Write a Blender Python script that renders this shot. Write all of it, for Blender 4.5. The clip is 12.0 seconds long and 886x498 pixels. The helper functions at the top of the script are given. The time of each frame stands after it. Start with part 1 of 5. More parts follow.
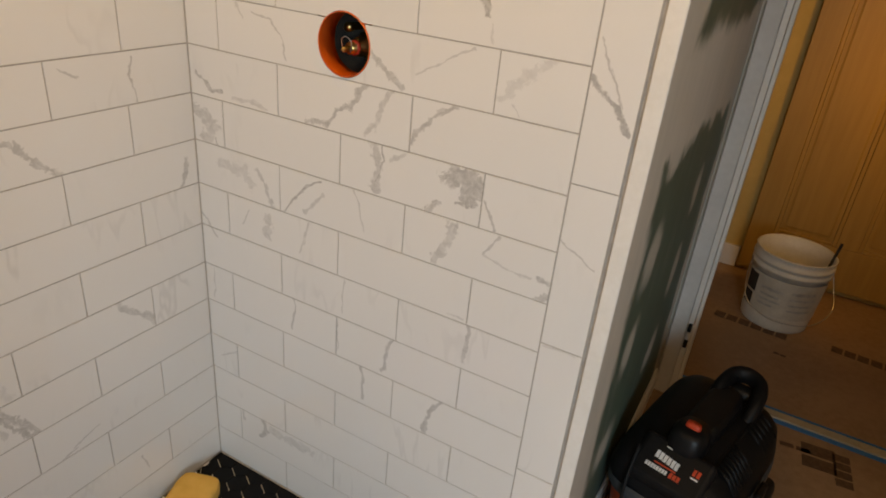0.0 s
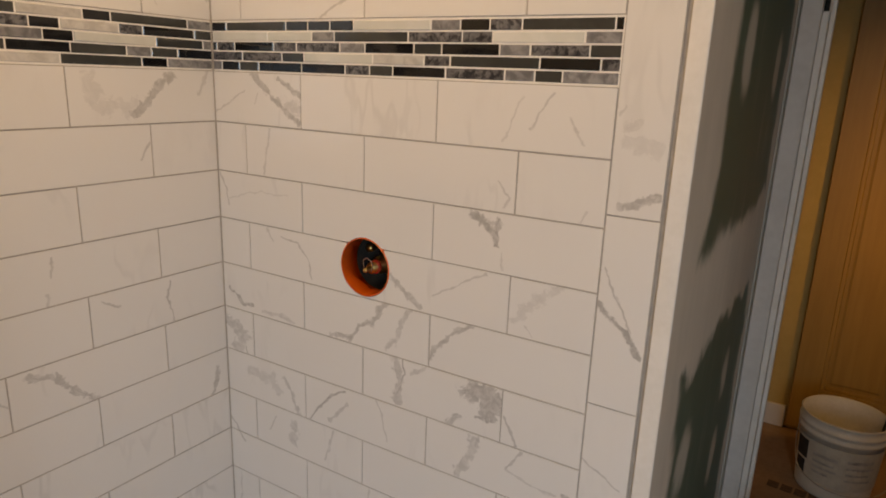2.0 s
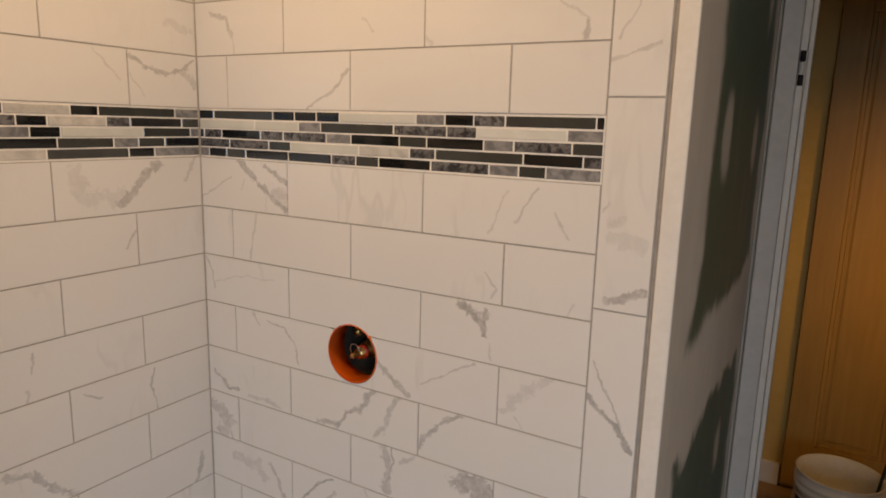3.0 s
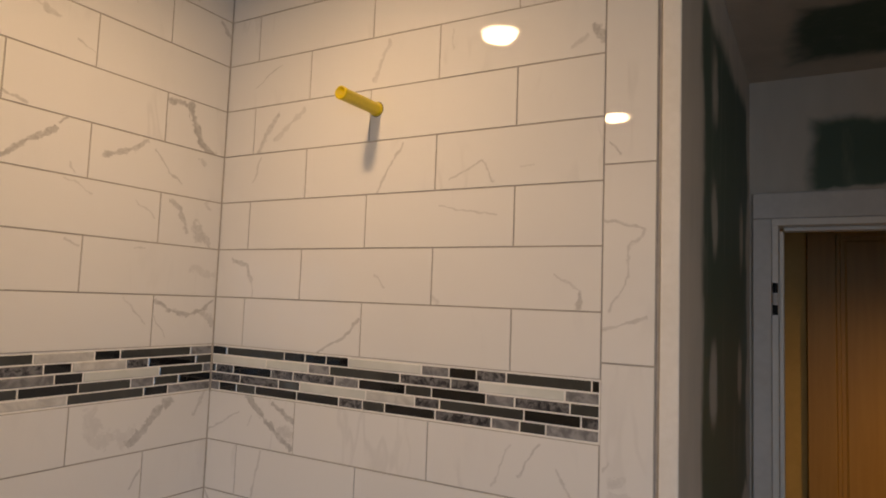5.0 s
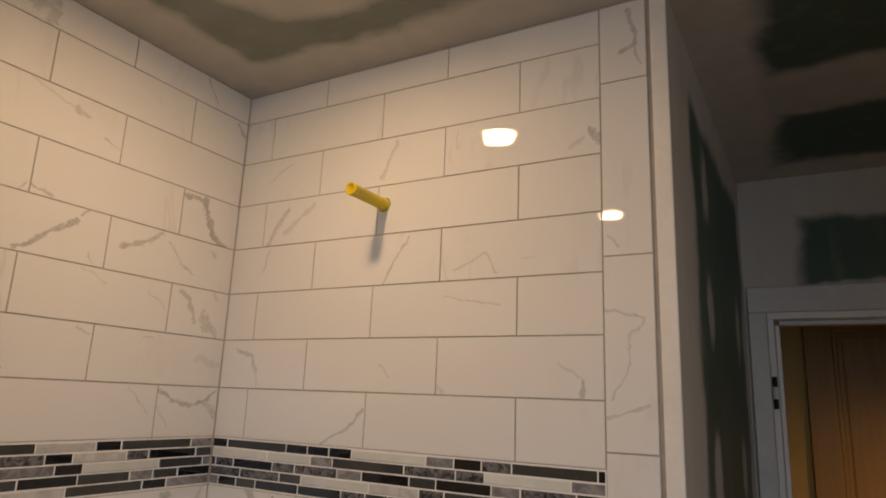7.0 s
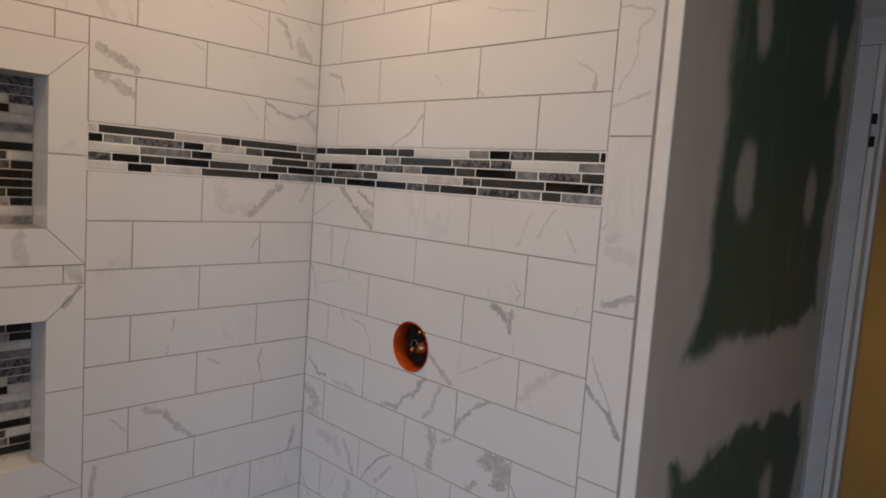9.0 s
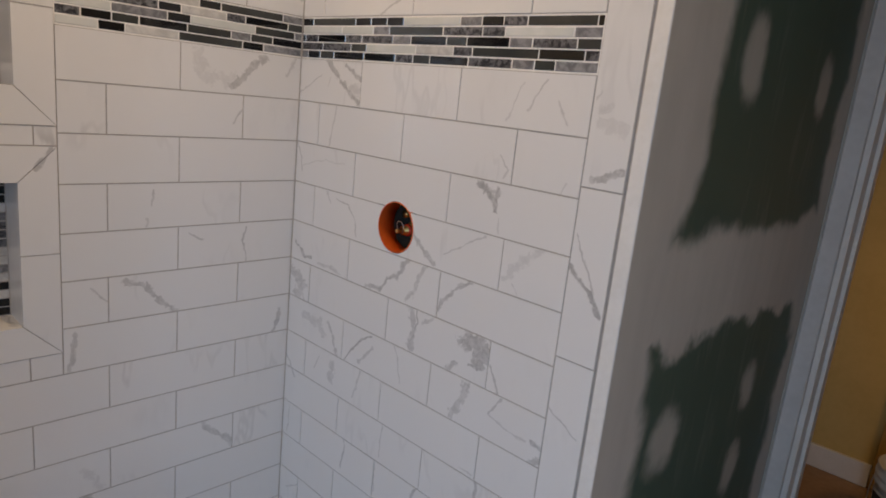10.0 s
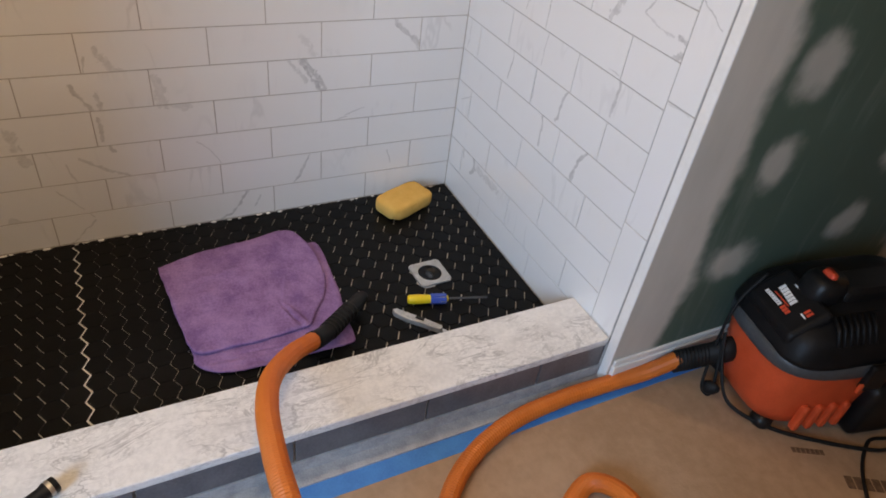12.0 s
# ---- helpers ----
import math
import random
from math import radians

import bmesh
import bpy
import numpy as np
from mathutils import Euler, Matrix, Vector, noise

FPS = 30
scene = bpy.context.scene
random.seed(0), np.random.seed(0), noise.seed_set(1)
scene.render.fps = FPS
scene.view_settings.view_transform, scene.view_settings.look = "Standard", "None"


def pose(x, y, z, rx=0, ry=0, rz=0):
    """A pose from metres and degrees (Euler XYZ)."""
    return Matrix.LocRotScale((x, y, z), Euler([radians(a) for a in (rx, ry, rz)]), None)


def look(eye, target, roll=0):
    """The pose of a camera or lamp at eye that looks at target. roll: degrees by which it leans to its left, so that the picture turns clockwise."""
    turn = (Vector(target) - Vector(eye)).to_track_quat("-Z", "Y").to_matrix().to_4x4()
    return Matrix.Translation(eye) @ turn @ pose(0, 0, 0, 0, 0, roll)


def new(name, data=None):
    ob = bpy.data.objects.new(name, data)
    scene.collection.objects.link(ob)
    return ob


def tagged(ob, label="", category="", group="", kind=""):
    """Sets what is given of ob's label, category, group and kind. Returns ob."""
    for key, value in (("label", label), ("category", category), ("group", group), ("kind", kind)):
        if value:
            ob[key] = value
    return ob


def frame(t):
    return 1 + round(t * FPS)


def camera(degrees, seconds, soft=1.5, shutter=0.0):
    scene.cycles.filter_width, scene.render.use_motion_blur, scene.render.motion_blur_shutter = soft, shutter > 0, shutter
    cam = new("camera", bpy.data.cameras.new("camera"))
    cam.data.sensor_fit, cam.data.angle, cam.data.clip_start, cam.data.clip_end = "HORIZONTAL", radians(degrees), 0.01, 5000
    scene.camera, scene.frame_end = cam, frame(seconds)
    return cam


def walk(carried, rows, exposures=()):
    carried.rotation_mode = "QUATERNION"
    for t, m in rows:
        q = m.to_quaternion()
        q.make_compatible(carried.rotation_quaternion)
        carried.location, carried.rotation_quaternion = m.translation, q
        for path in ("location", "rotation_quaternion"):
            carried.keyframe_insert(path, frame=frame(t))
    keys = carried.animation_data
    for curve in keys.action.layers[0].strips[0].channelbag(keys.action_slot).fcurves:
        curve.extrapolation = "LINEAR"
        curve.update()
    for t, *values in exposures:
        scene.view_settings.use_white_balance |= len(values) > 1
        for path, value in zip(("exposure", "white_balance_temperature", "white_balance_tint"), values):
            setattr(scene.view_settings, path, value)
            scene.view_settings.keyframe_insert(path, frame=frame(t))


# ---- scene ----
cam = camera(68.1, 12.0, 1.75)
PATH = [
    (0, (1.135, -0.972, 1.416), (0.324, 0.621, 0.518), 5.8),
    (0.5, (1.155, -0.949, 1.474), (0.231, 0.646, 0.696), 3.2),
    (1, (1.151, -0.956, 1.516), (0.177, 0.664, 0.863), 2.5),
    (1.5, (1.141, -0.938, 1.546), (0.154, 0.705, 0.975), 1.8),
    (2, (1.149, -0.946, 1.556), (0.144, 0.707, 1.047), 2.2),
    (2.5, (1.154, -0.939, 1.577), (0.138, 0.729, 1.148), 2.5),
    (2.7, (1.146, -0.928, 1.598), (0.142, 0.752, 1.192), 2.1),
    (4.3, (1.133, -0.974, 1.726), (0.110, 0.743, 1.651), 1.9),
    (4.5, (1.138, -0.971, 1.732), (0.111, 0.746, 1.745), 2.3),
    (5, (1.147, -1.003, 1.759), (0.152, 0.725, 1.918), 2.1),
    (5.5, (1.153, -1.017, 1.783), (0.168, 0.700, 2.073), 1.5),
    (6, (1.173, -1.036, 1.790), (0.183, 0.653, 2.204), 1.5),
    (6.5, (1.160, -1.023, 1.803), (0.171, 0.662, 2.231), 1.8),
    (6.7, (1.149, -1.044, 1.781), (0.188, 0.650, 2.236), 2.1),
    (8.3, (1.275, -1.005, 1.647), (0.123, 0.622, 1.800), 4.7),
    (8.5, (1.342, -1.004, 1.631), (0.157, 0.606, 1.672), 4.6),
    (8.7, (1.398, -1.040, 1.610), (0.165, 0.534, 1.567), 4.0),
    (9, (1.445, -1.029, 1.570), (0.084, 0.424, 1.376), 4.0),
    (9.5, (1.443, -0.973, 1.535), (0.061, 0.443, 1.243), 3.5),
    (9.8, (1.423, -0.993, 1.482), (0.129, 0.491, 1.124), 7.4),
    (10, (1.456, -0.969, 1.486), (0.125, 0.457, 1.043), 6.0),
    (10.2, (1.492, -0.991, 1.474), (0.090, 0.368, 1.042), 5.2),
    (10.5, (1.588, -1.036, 1.482), (0.067, 0.165, 0.991), 4.8),
    (10.8, (1.678, -1.007, 1.467), (0.120, 0.103, 0.886), 4.1),
    (11, (1.711, -1.031, 1.469), (0.173, 0.062, 0.806), 4.3),
    (11.3, (1.736, -1.051, 1.380), (0.239, 0.002, 0.574), 7.5),
    (11.5, (1.738, -0.998, 1.355), (0.314, -0.036, 0.331), 7.9),
    (11.8, (1.751, -1.011, 1.285), (0.345, -0.15, 0.153), 8.6),
    (12, (1.751, -1.021, 1.283), (0.397, -0.205, 0.058), 8.5),
]
EXPOSURES = [(0, -0.95, 12000, 15), (1, -1.33, 12000, 16), (2.5, -1.31, 11300, 19), (4.5, -1.66, 10000, 19), (6.0, -1.9, 9400, 18), (6.7, -1.9, 9400, 18), (8.5, -1.80, 8200, 17), (9.5, -1.5, 8000, 15), (11.0, -1.3, 8000, 15), (11.5, -1.05, 8100, 16), (12.0, -0.6, 8400, 16)]
walk(cam, [(t, look(eye, target, roll)) for t, eye, target, roll in PATH], EXPOSURES)

# ---- light ----
world = bpy.data.worlds.new("sky")
scene.world = world
world.use_nodes = True
sky = world.node_tree.nodes.new("ShaderNodeTexSky")
sky.sky_type, sky.sun_disc = "NISHITA", False
sky.sun_elevation, sky.sun_rotation = radians(38), radians(200)
world.node_tree.nodes["Background"].inputs["Strength"].default_value = 0.1
world.node_tree.links.new(sky.outputs[0], world.node_tree.nodes["Background"].inputs["Color"])


def area_lamp(name, m, size_x, size_y, watts, color, spread=180):
    data = bpy.data.lights.new(name, "AREA")
    data.shape, data.size, data.size_y = "RECTANGLE", size_x, size_y
    data.energy, data.color, data.spread = watts, color, radians(spread)
    ob = new(name, data)
    ob.matrix_world = m
    return ob


# daylight that comes in through the window behind the camera
area_lamp("window_daylight", look((2.40, -2.97, 1.50), (0.55, 0.05, 0.15)), 1.0, 1.1, 51, (0.31, 0.58, 1.0), 100)
# warm lamp of the hall beyond the door
area_lamp("hall_lamp_light", look((1.85, 1.42, 1.55), (1.45, 2.35, 0.98)), 0.2, 0.2, 3.3, (1.0, 0.61, 0.20), 98)

# ---- measures ----
FLOOR, CEIL = -0.01, 2.44
PITCH, GROUT = 0.103, 0.0023      # tile course and joint
BAND_Z0, BAND_Z1 = 1.55, 1.648    # mosaic band
PAN = 0.012
WALL_END = 0.971                  # outside corner of the plumbing wall
DOOR_Y = 1.10                     # face of the wall with the doorway
NICHE_Y = (-0.912, -0.627)
FRAME_Y = (-0.984, -0.556)
NICHES = ((0.950, 1.246, 0.880, 1.318), (1.430, 1.727, 1.357, 1.800))
TILE_L = 0.3082
HOLE_X, HOLE_Z, HOLE_R = 0.401, 1.199, 0.058


# ---- materials ----
class Mat:
    """A node material with short helpers."""

    def __init__(self, name, rough=0.5, metal=0.0, spec=0.5):
        self.m = bpy.data.materials.new(name)
        self.m.use_nodes = True
        self.t = self.m.node_tree
        self.b = self.t.nodes["Principled BSDF"]
        self.b.inputs["Roughness"].default_value = rough
        self.b.inputs["Metallic"].default_value = metal
        self.b.inputs["Specular IOR Level"].default_value = spec

    def node(self, kind, **values):
        n = self.t.nodes.new("ShaderNode" + kind)
        for k, v in values.items():
            if k == "op":
                n.operation = v
            elif k == "mode":
                n.blend_type = v
        return n

    def put(self, socket, value):
        if hasattr(value, "is_linked"):
            self.t.links.new(value, socket)
        elif isinstance(value, tuple) and len(value) == 3 and socket.type == "RGBA":
            socket.default_value = (*value, 1)
        else:
            socket.default_value = value

    def coords(self, scale=(1, 1, 1), random_shift=0.0, which="Object"):
        tc = self.node("TexCoord")
        mp = self.node("Mapping")
        self.t.links.new(tc.outputs[which], mp.inputs["Vector"])
        mp.inputs["Scale"].default_value = scale
        if random_shift:
            info = self.node("ObjectInfo")
            mul = self.node("VectorMath", op="SCALE")
            cmb = self.node("CombineXYZ")
            self.put(cmb.inputs[0], info.outputs["Random"])
            self.put(cmb.inputs[1], self.math("FRACT", self.math("MULTIPLY", info.outputs["Random"], 17.3)))
            self.put(cmb.inputs[2], self.math("FRACT", self.math("MULTIPLY", info.outputs["Random"], 91.7)))
            self.put(mul.inputs[0], cmb.outputs[0])
            mul.inputs["Scale"].default_value = random_shift
            self.put(mp.inputs["Location"], mul.outputs[0])
        return mp.outputs[0]

    def random(self):
        return self.node("ObjectInfo").outputs["Random"]

    def math(self, op, a, b=0.0, clamp=False):
        n = self.node("Math", op=op)
        n.use_clamp = clamp
        self.put(n.inputs[0], a)
        self.put(n.inputs[1], b)
        return n.outputs[0]

    def noise(self, vec, scale, detail=4.0, rough=0.5, distort=0.0):
        n = self.node("TexNoise")
        self.put(n.inputs["Vector"], vec)
        for k, v in (("Scale", scale), ("Detail", detail), ("Roughness", rough), ("Distortion", distort)):
            n.inputs[k].default_value = v
        return n.outputs["Fac"]

    def ramp(self, fac, stops):
        n = self.node("ValToRGB")
        e = n.color_ramp.elements
        while len(e) < len(stops):
            e.new(0.5)
        for k, (p, c) in zip(e, stops):
            k.position = p
            k.color = (c, c, c, 1) if isinstance(c, (int, float)) else (*c, 1)
        self.put(n.inputs[0], fac)
        return n.outputs[0]

    def step(self, fac, lo, hi):
        n = self.node("MapRange")
        n.interpolation_type = "SMOOTHSTEP"
        self.put(n.inputs["Value"], fac)
        n.inputs["From Min"].default_value, n.inputs["From Max"].default_value = lo, hi
        return n.outputs["Result"]

    def mix(self, fac, a, b, mode="MIX"):
        n = self.node("MixRGB", mode=mode)
        for i, v in enumerate((fac, a, b)):
            self.put(n.inputs[i], v)
        return n.outputs[0]

    def base(self, c):
        self.put(self.b.inputs["Base Color"], c)
        return self

    def rough(self, r):
        self.put(self.b.inputs["Roughness"], r)
        return self

    def bump(self, height, strength=0.3, distance=0.002):
        n = self.node("Bump")
        n.inputs["Strength"].default_value, n.inputs["Distance"].default_value = strength, distance
        self.put(n.inputs["Height"], height)
        self.put(self.b.inputs["Normal"], n.outputs[0])
        return self


def plain(name, a, b, scale=20, rough=0.5, metal=0.0, bump=0.0, dist=0.001, spec=0.5, rvar=0.1):
    """Two tones mixed by coarse and fine noise, with a varied gloss and relief."""
    m = Mat(name, rough, metal, spec)
    v = m.coords()
    f = m.mix(0.35, m.noise(v, scale, 5), m.noise(v, scale * 8, 3))
    m.base(m.mix(m.step(f, 0.3, 0.7), a, b))
    m.rough(m.math("ADD", rough - rvar / 2, m.math("MULTIPLY", f, rvar)))
    if bump:
        m.bump(m.noise(v, scale * 6, 4), bump, dist)
    return m


# printed veins of the tiles: half width in millimetres, strength, then points (along the wall, height) in millimetres
VEINS_RIGHT_A = [
    (3, 0.6, 905, 2421, 918, 2376, 916, 2355, 889, 2341), (2, 0.5, 916, 2355, 926, 2314), (1, 0.25, 573, 2250, 577, 2216), (1.5, 0.4, 157, 2245, 108, 2225, 84, 2208),
    (4, 0.35, 436, 2255, 418, 2216, 404, 2182), (5, 0.6, 837, 2212, 853, 2185), (3, 0.3, 827, 2199, 802, 2182), (4, 0.3, 225, 2142, 180, 2108, 150, 2086),
    (5, 0.45, 153, 2136, 123, 2101, 106, 2064), (2, 0.3, 112, 2051, 93, 2002), (2.5, 0.5, 867, 2020, 882, 1999), (2, 0.5, 474, 2049, 444, 2007, 420, 1959),
    (1.5, 0.25, 714, 1992, 735, 1991)]
VEINS_RIGHT_B = [
    (1.5, 0.4, 576, 1974, 616, 1992, 644, 2004, 667, 1967), (1.2, 0.35, 560, 1928, 618, 1917, 673, 1911), (2, 0.4, 857, 1894, 894, 1885, 920, 1880), (1.5, 0.35, 920, 1878, 898, 1850, 892, 1791, 869, 1753),
    (3, 0.5, 47, 1832, 83, 1820, 103, 1791), (1.5, 0.3, 779, 1809, 803, 1792, 821, 1784), (1.5, 0.25, 424, 1800, 445, 1780), (1.5, 0.3, 103, 1791, 110, 1751),
    (3, 0.55, 821, 1782, 815, 1758), (4, 0.3, 549, 1769, 561, 1758), (2.5, 0.4, 857, 1723, 881, 1732, 923, 1744), (2.5, 0.5, 390, 1721, 366, 1695, 334, 1672, 294, 1651)]
VEINS_RIGHT_C = [
    (4, 0.7, 186, 1539, 214, 1526, 240, 1510), (2, 0.3, 862, 1513, 869, 1528), (1.5, 0.4, 758, 1539, 721, 1480), (1.5, 0.3, 128, 1510, 119, 1489),
    (5, 0.7, 113, 1547, 144, 1522, 183, 1495, 211, 1473, 233, 1458), (1.5, 0.3, 707, 1531, 695, 1504, 678, 1462), (6, 0.3, 876, 1498, 888, 1499), (10, 0.35, 203, 1494, 233, 1483),
    (1.5, 0.4, 1, 1467, 40, 1484, 89, 1514), (1.5, 0.35, 790, 1499, 812, 1467), (11, 0.2, 887, 1474, 916, 1465), (2.5, 0.35, 159, 1441, 151, 1400, 137, 1352),
    (5, 0.65, 875, 1381, 900, 1389, 926, 1399)]
VEINS_RIGHT_D = [
    (1.5, 0.4, 672, 1396, 695, 1368, 687, 1353), (2, 0.3, 817, 1346, 829, 1364), (5, 0.8, 624, 1340, 647, 1327, 669, 1313), (5, 0.5, 661, 1325, 679, 1328),
    (4, 0.8, 678, 1337, 673, 1312, 679, 1286), (1.5, 0.5, 2, 1336, 24, 1308, 31, 1272), (1.2, 0.25, 32, 1284, 85, 1304, 201, 1314), (1, 0.3, 686, 1276, 693, 1248),
    (1.5, 0.55, 865, 1283, 880, 1250, 904, 1211, 912, 1190), (3, 0.35, 143, 1233, 159, 1212), (1.5, 0.4, 556, 1175, 607, 1204, 661, 1236), (7, 0.25, 719, 1165, 748, 1199, 798, 1241)]
VEINS_RIGHT_E = [
    (4, 0.8, 860, 1226, 879, 1209, 906, 1189, 927, 1153), (2, 0.5, 184, 1223, 231, 1216, 258, 1184, 265, 1148), (5, 0.6, 464, 1195, 487, 1173, 526, 1149), (1, 0.3, 737, 1161, 752, 1143),
    (2, 0.3, 582, 1130, 599, 1145), (6, 0.7, 420, 1087, 436, 1116, 459, 1139), (3.5, 0.65, 552, 1051, 566, 1077, 595, 1106, 612, 1122, 640, 1134), (4, 0.45, 513, 1151, 489, 1107, 477, 1070, 454, 1043),
    (3, 0.7, 364, 1047, 388, 1075, 416, 1088), (3.5, 0.75, 18, 1082, 38, 1070, 59, 1052, 92, 1053), (3, 0.35, 121, 1047, 173, 1050, 214, 1044)]
VEINS_RIGHT_F = [
    (4, 0.6, 316, 1039, 364, 1047), (3, 0.4, 512, 1011, 543, 1029), (20, 0.7, 652, 1015, 681, 1013, 677, 985), (2, 0.8, 495, 1040, 499, 1007, 481, 960),
    (3, 0.6, 700, 1014, 703, 983), (8, 0.55, 478, 1036, 487, 991, 481, 949), (13, 0.45, 11, 1007, 57, 978, 37, 938), (2, 0.6, 711, 983, 735, 940),
    (6, 0.6, 621, 952, 597, 933), (2, 0.6, 65, 946, 70, 930), (1.5, 0.5, 859, 954, 895, 937, 923, 920), (3, 0.6, 665, 928, 660, 909),
    (2.5, 0.5, 748, 929, 721, 886), (1.5, 0.4, 434, 927, 449, 896, 460, 850)]
VEINS_RIGHT_G = [
    (11, 0.3, 72, 893, 144, 894, 161, 865), (7, 0.45, 657, 920, 648, 882, 622, 837), (2.5, 0.8, 248, 827, 269, 854, 293, 881, 316, 904, 354, 924), (2, 0.35, 722, 883, 762, 868, 817, 870),
    (5, 0.6, 827, 874, 849, 871), (3, 0.45, 355, 895, 332, 869, 309, 845), (4, 0.5, 179, 905, 204, 872, 225, 826), (8, 0.6, 834, 830, 853, 849),
    (2, 0.4, 322, 820, 306, 768), (2, 0.4, 151, 801, 132, 766), (8, 0.4, 211, 801, 202, 756), (2, 0.4, 311, 798, 296, 745),
    (1.5, 0.3, 864, 745, 924, 746)]
VEINS_RIGHT_H = [
    (2.5, 0.4, 663, 736, 701, 734), (2.5, 0.5, 0, 757, 29, 730, 47, 707), (1.5, 0.4, 415, 738, 413, 639), (1, 0.3, 549, 734, 552, 632),
    (4, 0.6, 715, 724, 710, 679, 706, 639), (2.5, 0.6, 276, 638, 282, 595, 273, 538), (1.2, 0.4, 702, 632, 711, 531), (1.5, 0.5, 400, 620, 402, 538),
    (2, 0.4, 29, 616, 23, 534), (3, 0.6, 549, 628, 533, 595, 529, 542, 518, 533), (3, 0.6, 470, 518, 474, 430), (4, 0.6, 672, 520, 650, 493, 639, 457, 642, 420),
    (2, 0.35, 33, 360, 94, 396)]
VEINS_RIGHT_I = [
    (3, 0.4, 100, 227, 101, 181), (9, 0.35, 199, 194, 256, 186, 329, 189), (6, 0.6, 171, 217, 180, 184, 159, 154)]
VEINS_RIGHT = VEINS_RIGHT_A + VEINS_RIGHT_B + VEINS_RIGHT_C + VEINS_RIGHT_D + VEINS_RIGHT_E + VEINS_RIGHT_F + VEINS_RIGHT_G + VEINS_RIGHT_H + VEINS_RIGHT_I
VEINS_LEFT_A = [
    (2, 0.5, -129, 2430, -113, 2405, -94, 2382), (9, 0.4, -528, 2413, -501, 2390, -476, 2414, -480, 2379), (4, 0.45, -33, 2360, -4, 2335), (1, 0.3, -243, 2334, -238, 2317),
    (2, 0.25, -514, 2268, -466, 2256, -403, 2238), (5, 0.4, -403, 2238, -386, 2231), (1.2, 0.4, -343, 2203, -313, 2190), (5, 0.7, -153, 2150, -117, 2153, -95, 2155),
    (6, 0.75, -99, 2154, -86, 2125, -76, 2095, -52, 2068, -27, 2060), (2.5, 0.5, -480, 2062, -469, 2074, -426, 2068), (2, 0.6, -367, 2046, -352, 2059), (4, 0.4, -64, 2043, -55, 2034)]
VEINS_LEFT_B = [
    (4, 0.6, -280, 2009, -240, 2025, -216, 2032, -194, 2053), (1.5, 0.4, -172, 2040, -139, 2004, -108, 1985), (3.5, 0.7, -469, 1965, -448, 1972, -424, 1999, -403, 2013, -373, 2034), (1.5, 0.3, -341, 1978, -333, 1960),
    (5, 0.3, -44, 1950, -35, 1939), (1.2, 0.3, -348, 1951, -297, 1934), (4, 0.5, -131, 1944, -108, 1931, -87, 1886), (1, 0.3, -208, 1932, -165, 1902),
    (9, 0.4, -67, 1899, -32, 1862), (1.5, 0.35, -342, 1846, -314, 1833), (1.5, 0.3, -207, 1842, -182, 1837), (6, 0.2, -70, 1811, -11, 1794)]
VEINS_LEFT_C = [
    (3.5, 0.6, -149, 1740, -120, 1726, -77, 1710, -43, 1718, -7, 1741), (1.5, 0.3, -222, 1743, -173, 1695), (7, 0.4, -35, 1715, -1, 1693), (1.2, 0.3, -153, 1710, -119, 1671),
    (4, 0.4, -15, 1546, -38, 1505), (8, 0.6, -103, 1541, -142, 1501, -180, 1466), (12, 0.2, -273, 1529, -246, 1477, -191, 1480), (6, 0.6, -535, 1802, -500, 1785, -462, 1765), (8, 0.55, -540, 1750, -505, 1735, -470, 1712), (2, 0.5, -162, 1411, -180, 1378),
    (9, 0.35, -676, 1412, -673, 1362), (4, 0.6, -565, 1310, -594, 1272), (4, 0.4, -964, 1293, -951, 1269), (1.5, 0.5, -364, 1229, -372, 1191),
    (3, 0.35, -377, 1161, -381, 1138), (2, 0.5, -283, 1118, -250, 1101)]
VEINS_LEFT_D = [
    (2, 0.6, -135, 1124, -144, 1092, -133, 1042), (2, 0.4, -497, 1013, -467, 979), (6, 0.55, -426, 1020, -390, 1004, -357, 972, -316, 934), (8, 0.4, -969, 907, -939, 942),
    (4, 0.5, -531, 919, -545, 834), (4, 0.6, -27, 889, -45, 831), (5, 0.35, -247, 624, -196, 575, -154, 530), (5, 0.5, -237, 611, -188, 567, -142, 541),
    (8, 0.2, -516, 586, -483, 528), (7, 0.35, -1046, 583, -1010, 531, -974, 511), (2, 0.4, -1068, 563, -1076, 505), (5, 0.35, -556, 506, -507, 452),
    (6, 0.6, -513, 514, -481, 469, -452, 423)]
VEINS_LEFT_E = [
    (5, 0.65, -524, 510, -490, 460, -464, 417), (3.5, 0.55, -1113, 489, -1090, 445, -1068, 403), (5, 0.4, -1059, 464, -1052, 420), (12, 0.3, -916, 492, -903, 422, -847, 409),
    (2, 0.4, -386, 329, -330, 350), (4, 0.5, -1066, 392, -1063, 328, -1040, 298), (10, 0.35, -1272, 380, -1264, 334, -1255, 292), (2, 0.5, -417, 317, -381, 323),
    (1.5, 0.4, -828, 294, -785, 252, -764, 201), (3.5, 0.4, -1133, 281, -1083, 252, -1018, 211), (2, 0.35, -1168, 272, -1146, 207), (2, 0.5, -496, 216, -543, 129),
    (1.5, 0.4, -238, 186, -223, 134)]
